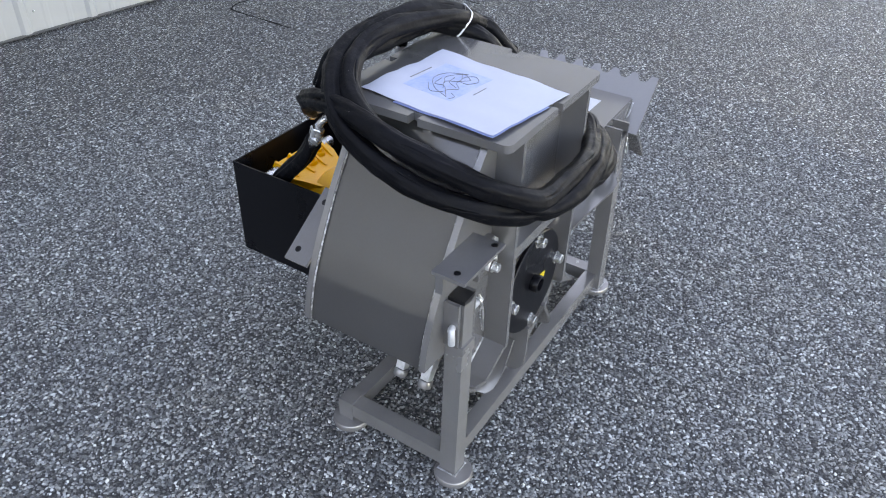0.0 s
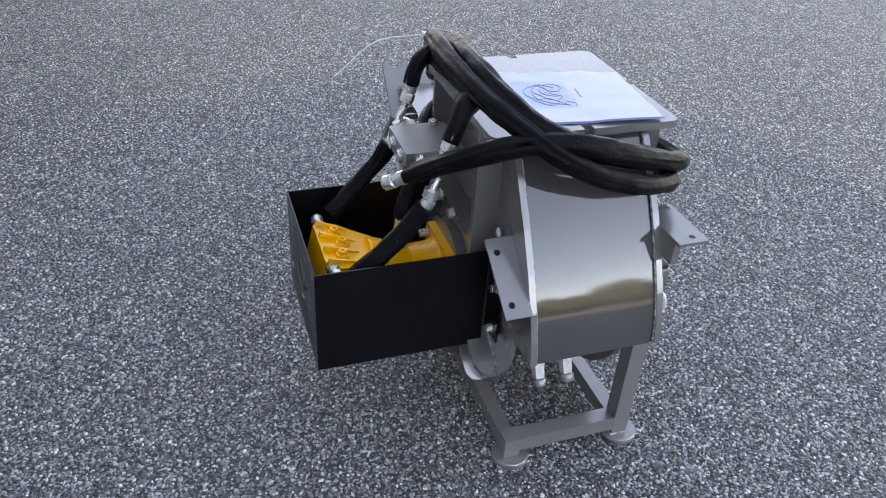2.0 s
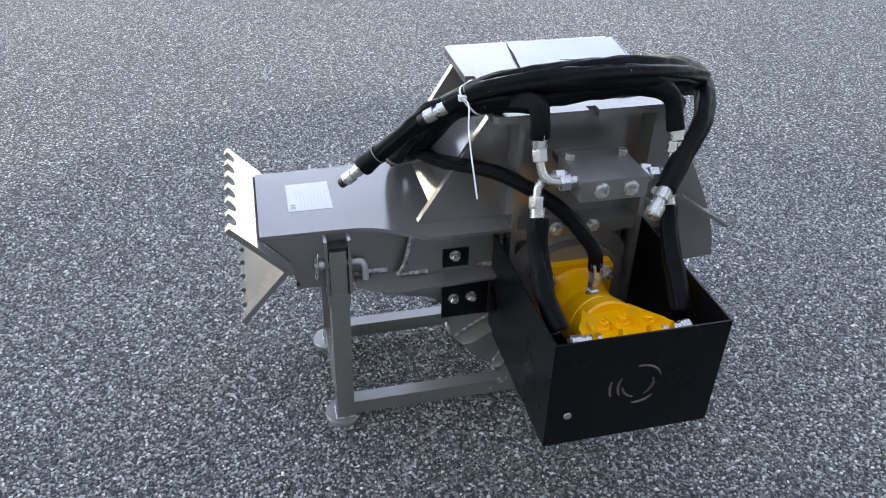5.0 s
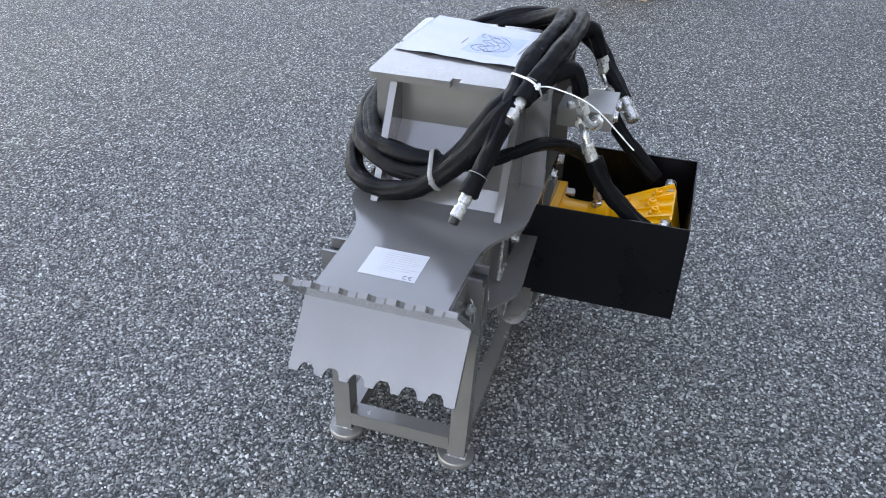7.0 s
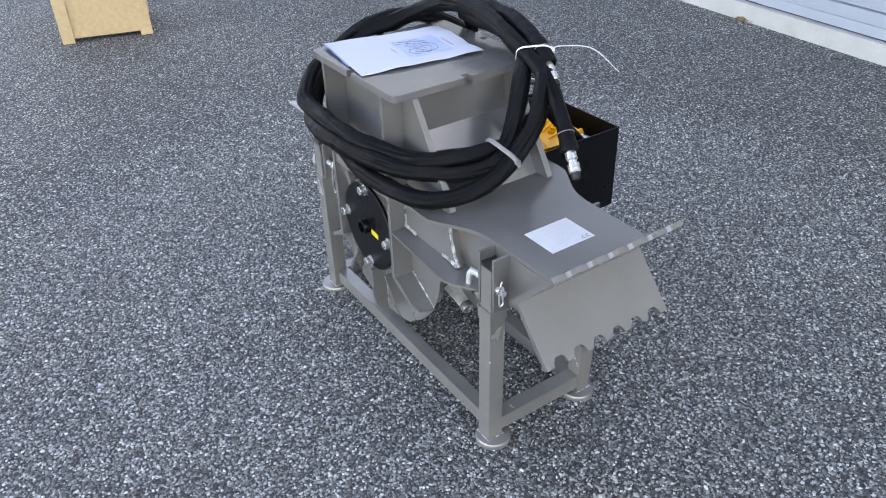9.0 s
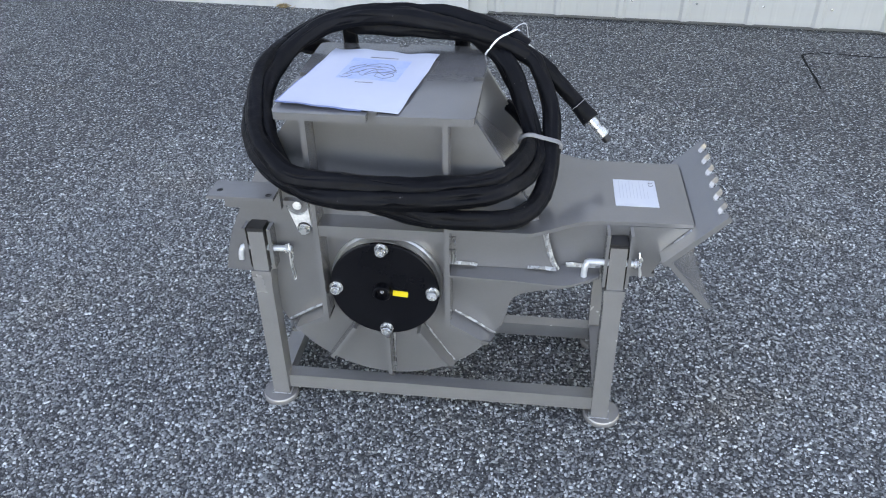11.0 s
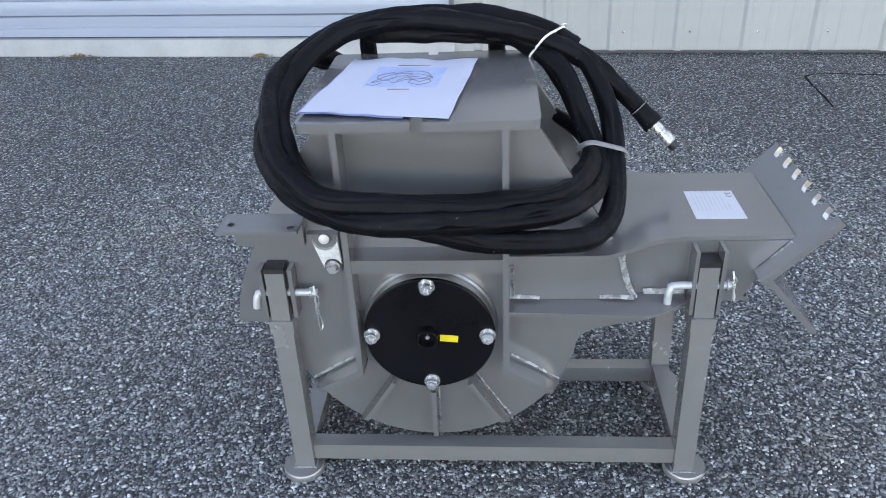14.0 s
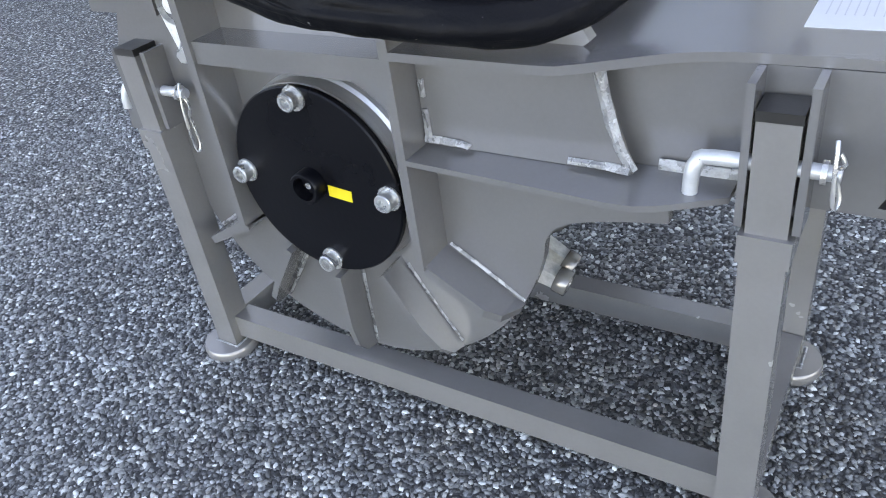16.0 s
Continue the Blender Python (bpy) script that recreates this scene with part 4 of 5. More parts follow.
sheet("page", PAPER, 0, 1, 0, 1, 0.0)
sheet("back_page", INK_BLUE, -0.018, 0.70, -0.010, 0.72, -0.0016, "blue printed back page")
sheet("tint_patch", INK_PALE, 0.26, 0.80, 0.46, 0.84, 0.0002, "pale blue printed patch", 12, 0.0001)


def ink_line(points, r, name="drawing_line", mat=INK):
    bm = bmesh.new()
    sweep(bm, spline([on_paper(u, v, 0.0006) for u, v in points], 0.003), r, 5)
    part(name, bm, mat, manual)


DRAWING = (((0.30, 0.52), (0.38, 0.66), (0.52, 0.76), (0.66, 0.74), (0.74, 0.62)), ((0.30, 0.52), (0.40, 0.58), (0.47, 0.53), (0.56, 0.60), (0.66, 0.55)),
           ((0.66, 0.55), (0.72, 0.64), (0.60, 0.71), (0.50, 0.66)), ((0.42, 0.62), (0.52, 0.67), (0.60, 0.60), (0.73, 0.66)),
           ((0.58, 0.53), (0.67, 0.50), (0.74, 0.56), (0.68, 0.61), (0.59, 0.59), (0.58, 0.53)), ((0.36, 0.58), (0.31, 0.65), (0.42, 0.74)),
           ((0.34, 0.55), (0.45, 0.63), (0.44, 0.70), (0.56, 0.72)), ((0.28, 0.49), (0.34, 0.48), (0.38, 0.53)), ((0.48, 0.56), (0.53, 0.64), (0.63, 0.66)))
for stroke in DRAWING:
    ink_line(stroke, 0.00055)
ink_line([(0.40, 0.87), (0.66, 0.87)], 0.0009, "print_bar")
ink_line([(0.46, 0.41), (0.62, 0.41)], 0.0007, "print_bar")

# ---------------------------------------------------------------- motor guard box
guard = empty("motor_guard", "open black steel box guard round the hydraulic motor", "guard box")
GX0, GX1, GY0, GY1, GZ0, GZ1 = -0.243, 0.055, 0.118, 0.442, 0.241, 0.459
bm = bmesh.new()
block(bm, (GX0, GX1), (GY1 - 0.003, GY1), (GZ0, GZ1))
outer = part("outer_panel", bm, BLACK, guard, bevel=0.0012)
for x in (GX0, GX1 - 0.003):
    bm = bmesh.new()
    block(bm, (x, x + 0.003), (GY0, GY1 - 0.003), (GZ0, GZ1))
    part("side_panel", bm, BLACK, guard, bevel=0.0008)
bm = bmesh.new()
block(bm, (GX0 + 0.003, GX1 - 0.003), (GY0 + 0.06, GY1 - 0.003), (GZ0, GZ0 + 0.003))
part("bottom_panel", bm, BLACK, guard)
for k, (r, a0, a1) in enumerate(((0.036, 20, 100), (0.032, 150, 215), (0.024, 185, 262), (0.036, 262, 318), (0.024, 300, 385), (0.044, 165, 205))):
    bm = bmesh.new()
    pts = [Vector((-0.098 - 1.12 * r * math.cos(radians(a)), GY1 + 0.0002, 0.352 + 1.12 * r * math.sin(radians(a)))) for a in range(a0, a1, 6)]
    sweep(bm, pts, lambda t: 0.0012 + 0.0012 * math.sin(math.pi * t), 6)
    part("logo_slot", bm, CUT, outer, "dull cut line of a round emblem", smooth=True)
bm = bmesh.new()
turned(bm, [(0, 0), (0.007, 0), (0.0065, 0.001), (0, 0.001)], (0.018, GY1, 0.304), (0, 1, 0), 16)
part("hole", bm, STEEL, outer)
for x0, z0, z1 in ((0.100, 0.392, 0.432), (0.058, 0.272, 0.352)):
    bm = bmesh.new()
    block(bm, (x0, 0.150), (0.110, 0.114), (z0, z1))
    fl = part("flange", bm, BLACK, guard, bevel=0.003)
    for x in ((0.127,) if z1 > 0.4 else (0.127, 0.092)):
        bolt("bolt", (x, 0.114, (z0 + z1) / 2 + 0.006), (0, 1, 0), 0.008, fl)
bm = bmesh.new()
block(bm, (-0.302, GX0), (0.110, 0.114), (0.285, 0.425))
fl = part("flange", bm, BLACK, guard, bevel=0.003)
bolt("bolt", (-0.282, 0.114, 0.402), (0, 1, 0), 0.008, fl)
bolt("bolt", (-0.280, 0.114, 0.306), (0, 1, 0), 0.008, fl)

# ---------------------------------------------------------------- hydraulic motor
motor = empty("hydraulic_motor", "yellow-painted bent-axis hydraulic motor with bolted end cap", "motor")
bm = bmesh.new()
turned(bm, [(0, 0), (0.132, 0), (0.135, 0.004), (0.135, 0.022), (0.105, 0.030), (0.105, 0.052), (0, 0.052)], (AX, 0.102, AZ), (0, 1, 0), 48)
part("hub_flange", bm, STANDP, motor, "grey round hub flange", smooth=True)
bm = bmesh.new()
out = []
for sx, sz, turn in ((1, 1, 0), (-1, 1, 90), (-1, -1, 180), (1, -1, 270)):
    for a in range(0, 91, 18):
        b = radians(a + turn)
        out.append((AX + sx * 0.058 + 0.014 * math.cos(b), AZ + sz * 0.058 + 0.014 * math.sin(b)))
slab(bm, out, 0.150, 0.170)
flange = part("flange", bm, YELLOW, motor, bevel=0.003)
for sx in (-1, 1):
    for sz in (-1, 1):
        bolt("bolt", (AX + sx * 0.056, 0.170, AZ + sz * 0.050), (0, 1, 0), 0.009, flange, length=0.020, socket=True)
bm = bmesh.new()
turned(bm, [(0, 0.0), (0.066, 0.0), (0.062, 0.006), (0.058, 0.016), (0.0565, 0.05), (0.0565, 0.10), (0, 0.10)], (AX, 0.166, AZ), (0, 1, 0), 40)
part("shaft_case", bm, YELLOW, motor, smooth=True)
bm = bmesh.new()
turned(bm, [(0, -0.03), (0.0555, -0.03), (0.058, -0.01), (0.0585, 0.036), (0.055, 0.039), (0.055, 0.043), (0.061, 0.046), (0.0615, 0.074), (0.058, 0.078), (0, 0.078)], (AX, 0.254, AZ + 0.004), (0, 1, 0.34), 40)
part("cylinder_case", bm, YELLOW, motor, smooth=True)
# end cap: its top slopes up towards the outer end, three recessed bolts between ribs
TILT = Matrix.Translation((AX, 0.330, 0.407)) @ pose(0, 0, 0, 14, 0, 0)
bm = bmesh.new()
slab(bm, [(-0.044, -0.036), (0.044, -0.036), (0.058, -0.004), (0.077, 0.030), (0.082, 0.058), (0.068, 0.078), (-0.062, 0.078), (-0.080, 0.058), (-0.076, 0.030), (-0.058, -0.004)], -0.100, 0.0, "z")
cap = part("end_cap", bm, YELLOW, motor, "yellow end cap with three bolt bosses", smooth=True, bevel=0.008)
cap.matrix_local = TILT
for x0, x1, y0 in ((-0.019, -0.024, 0.004), (0.019, 0.024, 0.004), (-0.055, -0.067, 0.016), (0.055, 0.067, 0.016)):
    bm = bmesh.new()
    lo = [bm.verts.new(q) for q in ((x0 - 0.004, y0, -0.004), (x0 + 0.004, y0, -0.004), (x1 + 0.005, 0.076, -0.004), (x1 - 0.005, 0.076, -0.004))]
    hi = [bm.verts.new(q) for q in ((x0 - 0.0025, y0, 0.003), (x0 + 0.0025, y0, 0.003), (x1 + 0.003, 0.074, 0.012), (x1 - 0.003, 0.074, 0.012))]
    bm.faces.new(lo[::-1])
    bm.faces.new(hi)
    for i in range(4):
        bm.faces.new((lo[i], lo[(i + 1) % 4], hi[(i + 1) % 4], hi[i]))
    part("cap_rib", bm, YELLOW, cap, bevel=0.0018, smooth=True)
for x, y in ((-0.038, 0.042), (0.003, 0.033), (0.040, 0.042)):
    bm = bmesh.new()
    turned(bm, [(0, -0.003), (0.0145, -0.003), (0.0135, 0.004), (0.0115, 0.006), (0, 0.006)], (x, y, 0.0), (0, 0.15, 1), 20)
    part("bolt_boss", bm, YELLOW, cap, smooth=True)
    bolt("cap_bolt", Vector((x, y + 0.001, 0.005)), (0, 0.15, 1), 0.0080, cap, YELLOW, True, 0.009, True)
for s_ in (-1, 1):
    bm = bmesh.new()
    turned(bm, [(0, -0.02), (0.013, -0.02), (0.013, 0.004), (0.010, 0.007), (0.010, 0.013), (0.0125, 0.015), (0.0125, 0.030), (0.0095, 0.033), (0, 0.033)], (AX + s_ * 0.074, 0.394, 0.414), (s_, -0.08, 0.04), 12)
    part("port_fitting", bm, ZINC, motor, "zinc hose fitting", smooth=True)
bm = bmesh.new()
turned(bm, [(0, -0.004), (0.016, -0.004), (0.0155, 0.003), (0.012, 0.006), (0, 0.006)], (AX + 0.004, 0.247, 0.385), (0, 0, 1), 20)
part("drain_boss", bm, YELLOW, motor, smooth=True)
bm = bmesh.new()
turned(bm, [(0, 0), (0.0125, 0), (0.0125, 0.012), (0.009, 0.014), (0.009, 0.021), (0.0115, 0.023), (0.0115, 0.040), (0.0085, 0.044), (0, 0.044)], (AX + 0.004, 0.247, 0.391), (0, 0, 1), 6)
part("drain_fitting", bm, ZINC, motor, "zinc drain fitting")

# ---------------------------------------------------------------- valve block
valve = empty("valve_block", "bare steel hydraulic valve block with hex plugs and bent pipes", "valve block")
bm = bmesh.new()
block(bm, (-0.158, -0.042), (0.150, 0.258), (0.592, 0.630))
part("block", bm, BLOCKM, valve, "dull dark steel block", bevel=0.002)
bm = bmesh.new()
block(bm, (-0.150, -0.050), (0.102, 0.150), (0.598, 0.612))
part("block_bracket", bm, PAINT, valve, bevel=0.001)
for x in (-0.076, -0.127):
    bm = bmesh.new()
    turned(bm, [(0, 0), (0.0135, 0), (0.0135, 0.003), (0.0105, 0.004), (0.0105, 0.008), (0.006, 0.008), (0.0055, 0.004), (0, 0.004)], (x, 0.258, 0.612), (0, 1, 0), 20)
    part("plug", bm, ZINC, valve, smooth=True)


def nut(bm, at, axis, r, h):
    turned(bm, [(0, 0), (r * 0.95, 0), (r, h * 0.1), (r, h * 0.9), (r * 0.9, h), (0, h)], at, axis, 6)


def elbow(points, r, name="elbow_pipe"):
    bm = bmesh.new()
    line = spline(points, 0.004)
    sweep(bm, line, r, 12)
    ob = part(name, bm, ZINC, valve, "bent zinc pipe", smooth=True)
    out = (line[3] - line[0]).normalized()
    bm = bmesh.new()
    nut(bm, line[0] - out * 0.003, out, 0.0105, 0.011)
    nut(bm, line[0] + out * 0.010, out, 0.0135, 0.017)
    part("pipe_nut", bm, ZINC, ob)
    bm = bmesh.new()
    nut(bm, line[-1], line[-4] - line[-1], r * 1.8, 0.020)
    part("pipe_nut", bm, ZINC, ob)
    return line[-1]


elbow([(-0.040, 0.232, 0.618), (-0.022, 0.232, 0.618), (0.004, 0.226, 0.622), (0.014, 0.214, 0.638), (0.016, 0.203, 0.668)], 0.0075)
elbow([(-0.040, 0.200, 0.612), (-0.015, 0.205, 0.614), (0.012, 0.214, 0.612), (0.020, 0.222, 0.596), (0.022, 0.230, 0.574)], 0.0075)
elbow([(-0.160, 0.232, 0.618), (-0.180, 0.232, 0.618), (-0.208, 0.226, 0.622), (-0.220, 0.214, 0.636), (-0.224, 0.206, 0.662)], 0.0075)
elbow([(-0.160, 0.200, 0.612), (-0.180, 0.205, 0.610), (-0.205, 0.215, 0.606), (-0.214, 0.225, 0.590), (-0.216, 0.232, 0.570)], 0.0075)
for x in (-0.052, -0.148):
    bm = bmesh.new()
    nut(bm, (x, 0.175, 0.630), (0, 0, 1), 0.009, 0.010)
    part("plug", bm, ZINC, valve)
for x, z in ((-0.052, 0.52), (-0.124, 0.52)):
    bolt("mount_bolt", (x, 0.149, z - 0.045), (0, 1, 0), 0.010, machine, ZINC)

# ---------------------------------------------------------------- hoses
HOSE_LINES = []


def hose(points, label, r=0.0165, closed=False, seed=0.0, wrinkle=0.17, ends=(None, None)):
    thing = empty("hydraulic_hose", label, "hose", "hydraulic hoses")
    line = spline(points, 0.005, closed)
    HOSE_LINES.append((line, r if isinstance(r, float) else 0.0175))
    bm = bmesh.new()
    sweep(bm, line, r, 30, closed, wrinkle, seed)
    part("sleeve", bm, SLEEVE, thing, "black woven sleeve", smooth=True, crease=100)
    for which, kind in zip((0, -1), ends):
        if not kind:
            continue
        a = line[which]
        d = (a - line[4 if which == 0 else -5]).normalized()
        bm = bmesh.new()
        if kind == "big":
            turned(bm, [(0, -0.012), (0.0135, -0.012), (0.0135, 0.020), (0.0105, 0.023), (0.0105, 0.029), (0.0140, 0.031), (0.0140, 0.052), (0.0110, 0.055), (0.0075, 0.055), (0.0070, 0.048), (0, 0.048)], a, d, 12)
        elif kind == "free":
            turned(bm, [(0, -0.015), (0.0112, -0.015), (0.0112, 0.016), (0.0088, 0.018), (0.0088, 0.024), (0.0118, 0.025), (0.0118, 0.042), (0.0096, 0.044), (0, 0.044)], a, d, 12)
        else:
            turned(bm, [(0, -0.015), (0.0125, -0.015), (0.0125, 0.016), (0.009, 0.019), (0.009, 0.026), (0, 0.026)], a, d, 12)
        fit = part("fitting", bm, ZINC, thing, "zinc crimped hose fitting", smooth=True)
        if kind == "free":
            bm = bmesh.new()
            turned(bm, [(0.0120, -0.042), (0.0168, -0.040), (0.0160, -0.030), (0.0172, -0.016), (0.0188, -0.004), (0.0176, 0.001), (0.0160, -0.006), (0.0115, -0.012)], a, d, 26)
            for q in bm.verts:
                q.co += d * 0.006 * noise.noise(q.co * 60) + (q.co - a).cross(d).normalized() * 0.003 * noise.noise(q.co * 80 + Vector((3, 0, 0)))
            part("cuff", bm, SLEEVE, thing, "ragged cloth cuff at the sleeve's end", smooth=True, crease=100)
            bm = bmesh.new()
            turned(bm, [(0.0160, -0.0392), (0.0180, -0.0392), (0.0180, -0.0378), (0.0160, -0.0378)], a, d, 24)
            part("cuff_band", bm, TIE, thing, "thin grey band round the cuff")
            bm = bmesh.new()
            turned(bm, [(0, 0.041), (0.0092, 0.041), (0.0092, 0.053), (0.008, 0.056), (0, 0.056)], a, d, 16)
            part("plastic_plug", bm, RUBBER, fit, "black plastic plug", smooth=True)
    return thing


FIRST_HOSE = [(0.016, 0.200, 0.685), (0.017, 0.194, 0.712), (0.022, 0.176, 0.735), (0.070, 0.126, 0.720), (0.121, 0.072, 0.692), (0.165, 0.012, 0.605), (0.182, -0.045, 0.561), (0.166, -0.115, 0.553),
              (0.130, -0.180, 0.560), (0.082, -0.221, 0.566), (-0.020, -0.256, 0.573), (-0.093, -0.264, 0.576), (-0.150, -0.262, 0.576), (-0.205, -0.248, 0.579), (-0.250, -0.222, 0.598), (-0.282, -0.187, 0.626),
              (-0.306, -0.142, 0.650), (-0.326, -0.090, 0.668), (-0.332, -0.035, 0.687), (-0.326, 0.015, 0.702), (-0.308, 0.058, 0.720), (-0.280, 0.092, 0.738), (-0.242, 0.113, 0.754), (-0.190, 0.125, 0.764),
              (-0.130, 0.128, 0.768), (-0.060, 0.124, 0.765), (0.042, 0.104, 0.749), (0.128, 0.099, 0.720), (0.175, 0.094, 0.692), (0.230, 0.083, 0.646), (0.285, 0.063, 0.592)]
SECOND_HOSE = [(-0.224, 0.203, 0.680), (-0.216, 0.180, 0.731), (-0.184, 0.154, 0.740), (-0.120, 0.146, 0.740), (-0.035, 0.148, 0.736), (0.035, 0.146, 0.732), (0.080, 0.138, 0.728), (0.158, 0.098, 0.704),
               (0.180, 0.077, 0.680), (0.204, 0.038, 0.625), (0.208, -0.030, 0.562), (0.205, -0.075, 0.536), (0.194, -0.130, 0.519), (0.172, -0.178, 0.515), (0.140, -0.213, 0.519), (0.090, -0.236, 0.528),
               (0.036, -0.250, 0.536), (-0.010, -0.250, 0.542), (-0.100, -0.236, 0.555), (-0.160, -0.228, 0.561), (-0.215, -0.227, 0.570), (-0.258, -0.218, 0.582), (-0.318, -0.174, 0.608), (-0.351, -0.103, 0.632),
               (-0.358, -0.015, 0.663), (-0.338, 0.072, 0.706), (-0.268, 0.132, 0.745), (-0.205, 0.154, 0.758), (-0.130, 0.162, 0.766), (-0.060, 0.160, 0.766), (0.010, 0.152, 0.762), (0.102, 0.130, 0.741),
               (0.148, 0.116, 0.716)]
DRAIN_HOSE = [(-0.188, 0.264, 0.604), (-0.233, 0.225, 0.643), (-0.272, 0.196, 0.671), (-0.303, 0.150, 0.698), (-0.325, 0.098, 0.714), (-0.341, 0.030, 0.714), (-0.347, -0.030, 0.701), (-0.340, -0.087, 0.683),
              (-0.311, -0.179, 0.647), (-0.258, -0.236, 0.616), (-0.220, -0.249, 0.605), (-0.150, -0.249, 0.599), (-0.070, -0.246, 0.593), (0.000, -0.232, 0.586), (0.098, -0.190, 0.580), (0.134, -0.150, 0.580),
              (0.158, -0.095, 0.582), (0.168, -0.042, 0.584), (0.168, 0.010, 0.584), (0.148, 0.060, 0.590), (0.110, 0.110, 0.600), (0.050, 0.155, 0.595), (-0.030, 0.195, 0.550), (-0.085, 0.238, 0.490),
              (-0.094, 0.247, 0.445)]
hose(FIRST_HOSE, "black sleeved hydraulic hose coiled round the turret with a plugged end", r=lambda t: 0.0176 - 0.0030 * min(1.0, max(0.0, (t - 0.91) / 0.04, (0.035 - t) / 0.02)), seed=1.0, ends=("plain", "free"))
hose(SECOND_HOSE, "black sleeved hydraulic hose coiled round the turret, tied", r=lambda t: 0.0176 - 0.0030 * min(1.0, max(0.0, (0.035 - t) / 0.02)), seed=2.0, ends=("plain", "free"))
hose(DRAIN_HOSE, "black sleeved drain hose from the motor round the turret", r=lambda t: 0.0172 if t < 0.66 else 0.0172 - 0.0045 * min(1.0, (t - 0.66) / 0.05), seed=3.0, ends=("big", "plain"))
hose([(0.022, 0.238, 0.560), (0.026, 0.262, 0.52), (0.026, 0.315, 0.46), (0.014, 0.362, 0.418)], "black sleeved hose from the valve block to the motor port", seed=9.0, ends=("plain", None))
hose([(-0.216, 0.238, 0.556), (-0.212, 0.270, 0.51), (-0.210, 0.320, 0.458), (-0.206, 0.360, 0.420)], "black sleeved hose from the valve block to the motor port", seed=10.0, ends=("plain", None))


def hull(points):
    """Outline round a set of flat points."""
    pts = sorted(points)
    halves = []
    for run in (pts, pts[::-1]):
        h = []
        for q in run:
            while len(h) > 1 and (h[-1][0] - h[-2][0]) * (q[1] - h[-2][1]) - (h[-1][1] - h[-2][1]) * (q[0] - h[-2][0]) <= 0:
                h.pop()
            h.append(q)
        halves += h[:-1]
    return halves


def tie_band(label, centre, normal, reach, mat, width, thick, head, tail=()):
    """A flat strap drawn tight round the hoses that pass the given place."""
    thing = empty("cable_tie", label, "cable tie", "ties round the hoses")
    n_, c = Vector(normal).normalized(), Vector(centre)
    u = n_.orthogonal().normalized()
    v = n_.cross(u)
    pts = []
    for line, r in HOSE_LINES:
        for a, b in zip(line, line[1:]):
            da, db = (a - c).dot(n_), (b - c).dot(n_)
            if da * db <= 0 and (a - c).length < reach:
                q = a.lerp(b, da / (da - db)) - c if da != db else a - c
                pts += [(q.dot(u) + (r + 0.0012) * math.cos(k * 0.3491), q.dot(v) + (r + 0.0012) * math.sin(k * 0.3491)) for k in range(18)]
    ring = [c + u * a + v * b for a, b in hull(pts)]
    mid = sum(ring, Vector()) / len(ring)
    section = [(math.cos(k * math.pi / 5), thick * (0.5 + 0.5 * math.sin(k * math.pi / 5))) for k in range(10)]
    bm = bmesh.new()
    rows = []
    for q in ring:
        o = (q - mid).normalized()
        rows.append([bm.verts.new(q + n_ * s * width * 0.5 + o * t) for s, t in section])
    for i in range(len(rows)):
        a, b = rows[i], rows[(i + 1) % len(rows)]
        for k in range(10):
            bm.faces.new((a[k], a[(k + 1) % 10], b[(k + 1) % 10], b[k]))
    part("band", bm, mat, thing, smooth=True)
    at = max(ring, key=lambda q: (q - mid).dot(Vector(head)))
    bm = bmesh.new()
    block(bm, (-0.006, 0.006), (-0.005, 0.005), (-0.004, 0.004))
    part("tie_head", bm, mat, thing, bevel=0.001).matrix_local = Matrix.Translation(at)
    if tail:
        bm = bmesh.new()
        sweep(bm, spline([at] + list(tail), 0.006), width * 0.3, 6)
        part("tail", bm, mat, thing, smooth=True)


tie_band("white cable tie with a long loose tail round the hoses", (0.100, 0.114, 0.724), (0.62, -0.42, -0.60), 0.060, CORD, 0.0040, 0.0018, (0.5, 1, 0.5), ((0.128, 0.170, 0.738), (0.146, 0.24, 0.722), (0.152, 0.318, 0.656)))
tie_band("grey cable tie round the coiled hoses", (0.186, -0.022, 0.570), (-0.05, 0.85, 0.46), 0.060, TIE, 0.0100, 0.0060, (1, 0, 0.2))

# ---------------------------------------------------------------- pebbles standing out of the concrete
def pebble_material():
    m, n, l, p = material("pebbles")
    geo = n.new("ShaderNodeNewGeometry")
    v = coords(n, l)
    tone = ramp(n, l, geo.outputs["Random Per Island"], [(0.0, (0.020, 0.020, 0.021)), (0.22, (0.068, 0.068, 0.070)), (0.55, (0.172, 0.172, 0.173)), (0.80, (0.325, 0.325, 0.322)), (0.93, (0.50, 0.50, 0.495)), (1.0, (0.80, 0.80, 0.79))])
    grain = ramp(n, l, noise_tex(n, l, v, 420, 3), [(0.3, (0.75, 0.74, 0.74)), (0.7, (1.15, 1.15, 1.14))])
    broad = ramp(n, l, noise_tex(n, l, v, 2.3, 5, 0.65), [(0.35, (0.91, 0.97, 0.97)), (0.60, (0.97, 1, 0.96)), (0.78, (1.07, 0.99, 0.84))])
    last = tone
    for layer in (grain, broad):
        k = n.new("ShaderNodeMix")
        k.data_type, k.blend_type = "RGBA", "MULTIPLY"
        k.inputs["Factor"].default_value = 1.0
        l.new(last, k.inputs["A"])
        l.new(layer, k.inputs["B"])
        last = k.outputs["Result"]
    l.new(last, p.inputs["Base Color"])
    p.inputs["Roughness"].default_value = 0.34
    return m


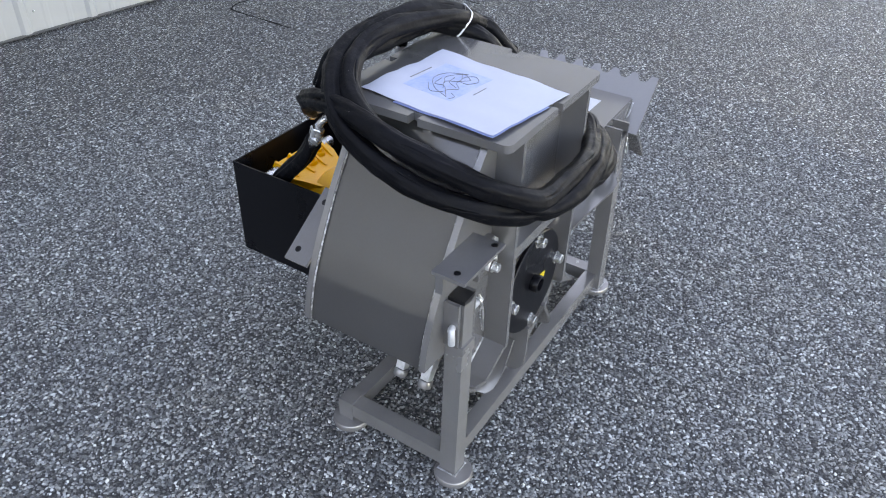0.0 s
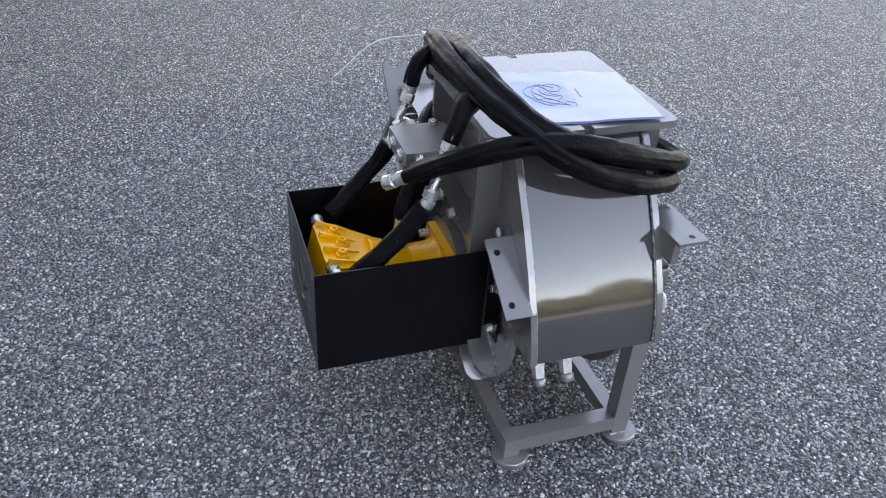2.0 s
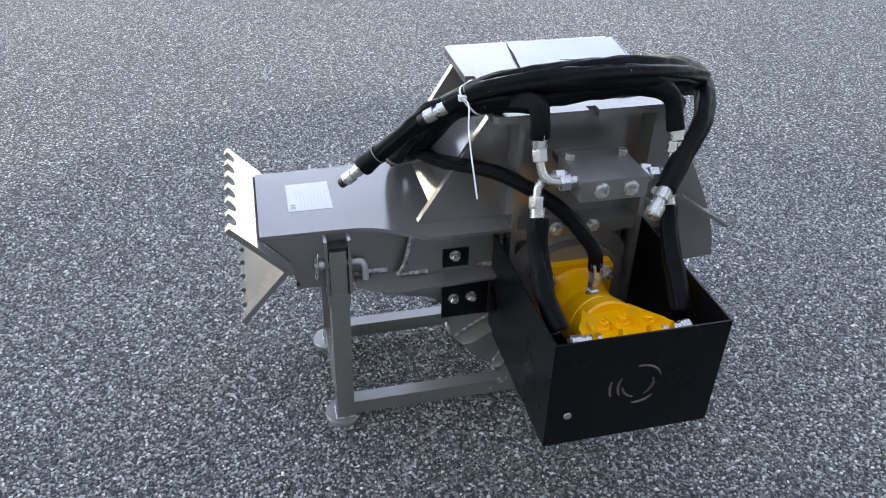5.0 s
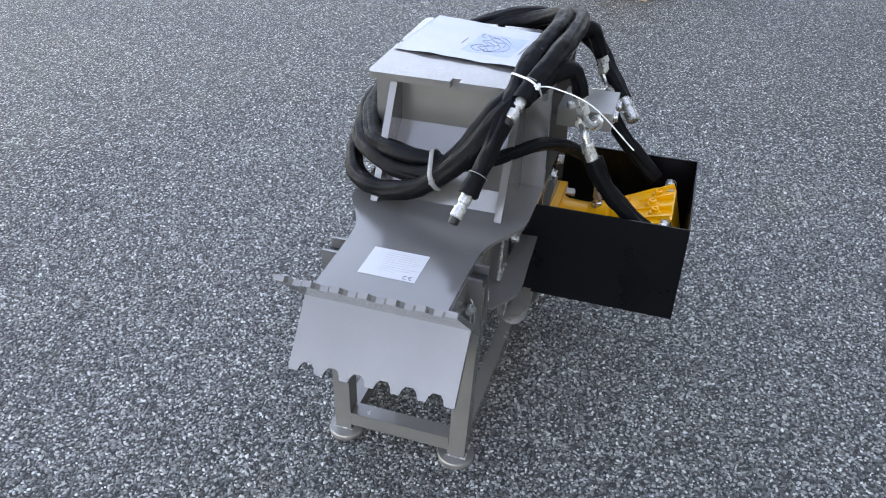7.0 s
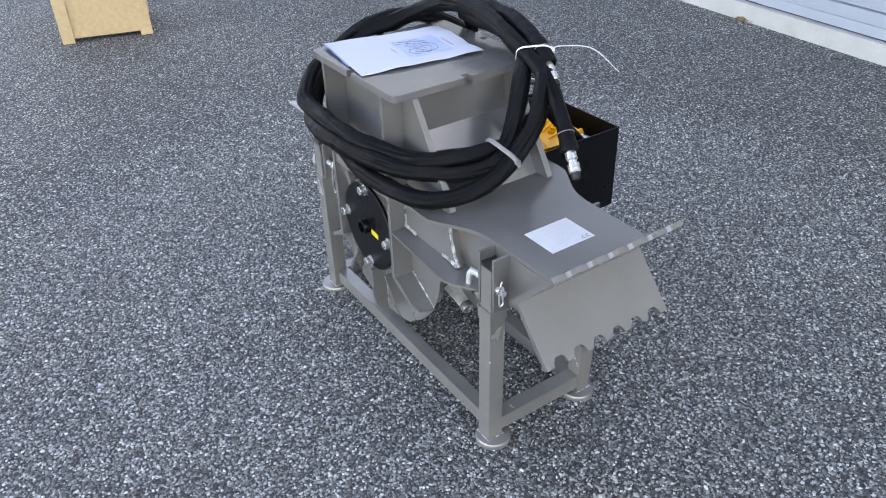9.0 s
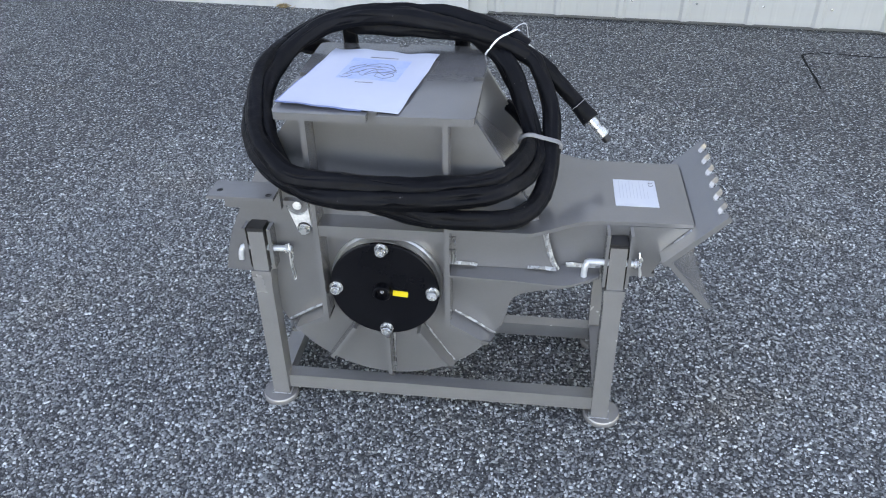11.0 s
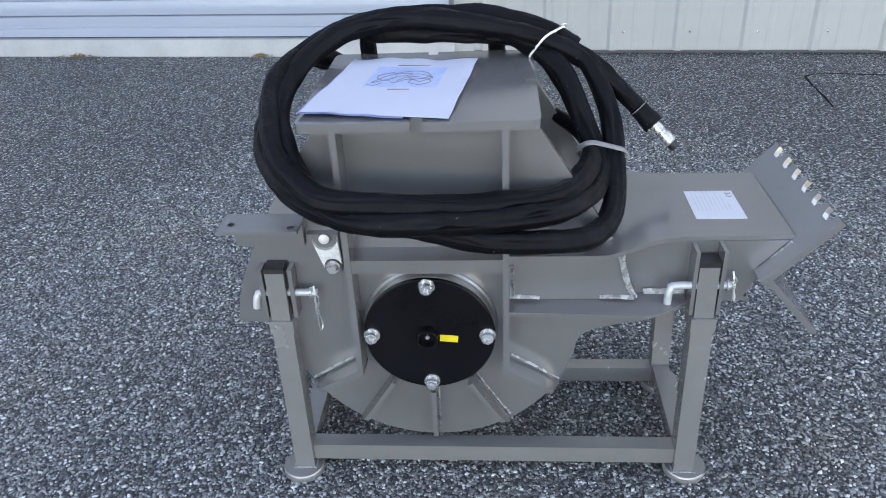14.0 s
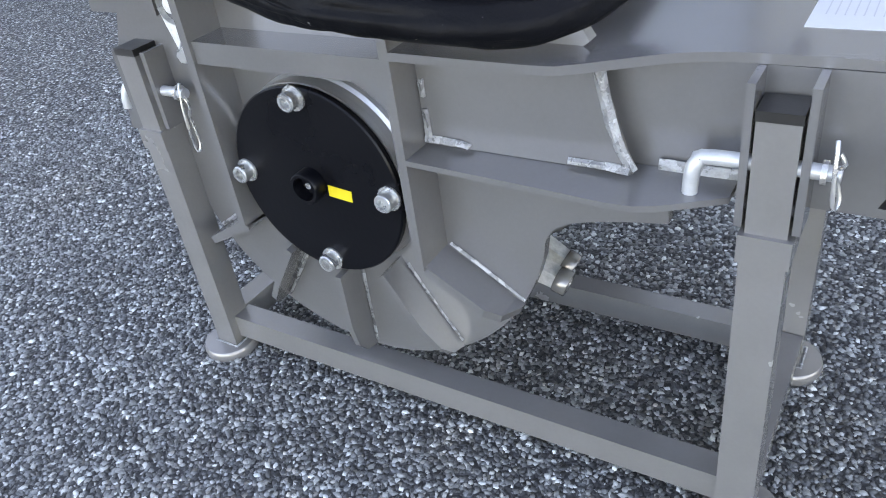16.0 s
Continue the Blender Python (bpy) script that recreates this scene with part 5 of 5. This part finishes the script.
def pebble_field(count, reach):
    """Half-sunk angular stones, thinning out towards the edge of the field."""
    rng = np.random.RandomState(7)
    side = 2 * reach
    cell = math.sqrt(side * side / count)
    k = int(side / cell)
    gx, gy = np.meshgrid(np.arange(k), np.arange(k))
    x = (gx.ravel() + rng.uniform(0.0, 1.0, k * k)) * cell - reach
    y = (gy.ravel() + rng.uniform(0.0, 1.0, k * k)) * cell - reach
    far = np.sqrt(x * x + y * y) / reach
    keep = rng.uniform(0, 1, k * k) < np.clip((1.0 - far) * 4.0, 0, 1)
    x, y = x[keep], y[keep]
    m = len(x)
    size = 0.0017 + 0.0027 * rng.uniform(0, 1, m) ** 1.4
    turn = rng.uniform(0, 2 * np.pi, m)
    long = rng.uniform(1.0, 1.8, m)
    high = size * rng.uniform(0.45, 0.9, m)
    ring = 4
    ang = np.arange(ring) * 2 * np.pi / ring
    verts = np.zeros((m, 2 * ring, 3), np.float32)
    for level, (grow, lift) in enumerate(((1.0, -0.2), (0.72, 1.0))):
        a = ang[None, :] + rng.uniform(-0.35, 0.35, (m, ring))
        rr = size[:, None] * grow * rng.uniform(0.8, 1.15, (m, ring))
        px, py = rr * np.cos(a) * long[:, None], rr * np.sin(a)
        c, s = np.cos(turn)[:, None], np.sin(turn)[:, None]
        o = level * ring
        verts[:, o:o + ring, 0] = x[:, None] + px * c - py * s
        verts[:, o:o + ring, 1] = y[:, None] + px * s + py * c
        verts[:, o:o + ring, 2] = high[:, None] * lift * (rng.uniform(0.35, 1.3, (m, ring)) if level else 1.0)
    loops, starts = [], []
    base = np.arange(m)[:, None] * 2 * ring
    quads = np.array([[i, (i + 1) % ring, ring + (i + 1) % ring, ring + i] for i in range(ring)])
    q = (base[:, None, :] + quads[None, :, :]).reshape(-1, 4)
    top = base + np.arange(ring, 2 * ring)[None, :]
    all_loops = np.concatenate((q.ravel(), top.ravel())).astype(np.int32)
    totals = np.concatenate((np.full(len(q), 4), np.full(m, ring))).astype(np.int32)
    first = np.concatenate(((0,), np.cumsum(totals)[:-1])).astype(np.int32)
    me = bpy.data.meshes.new("pebbles")
    me.vertices.add(m * 2 * ring)
    me.vertices.foreach_set("co", verts.ravel())
    me.loops.add(len(all_loops))
    me.loops.foreach_set("vertex_index", all_loops)
    me.polygons.add(len(totals))
    me.polygons.foreach_set("loop_start", first)
    me.update(calc_edges=True)
    me.materials.append(pebble_material())
    stones = new("pebbles", me)
    stones.location.z = 0.010
    return tagged(stones, "loose-looking grey and white pebbles set in the concrete", "pebbles", kind="stuff")


pebble_field(285000, 1.72)
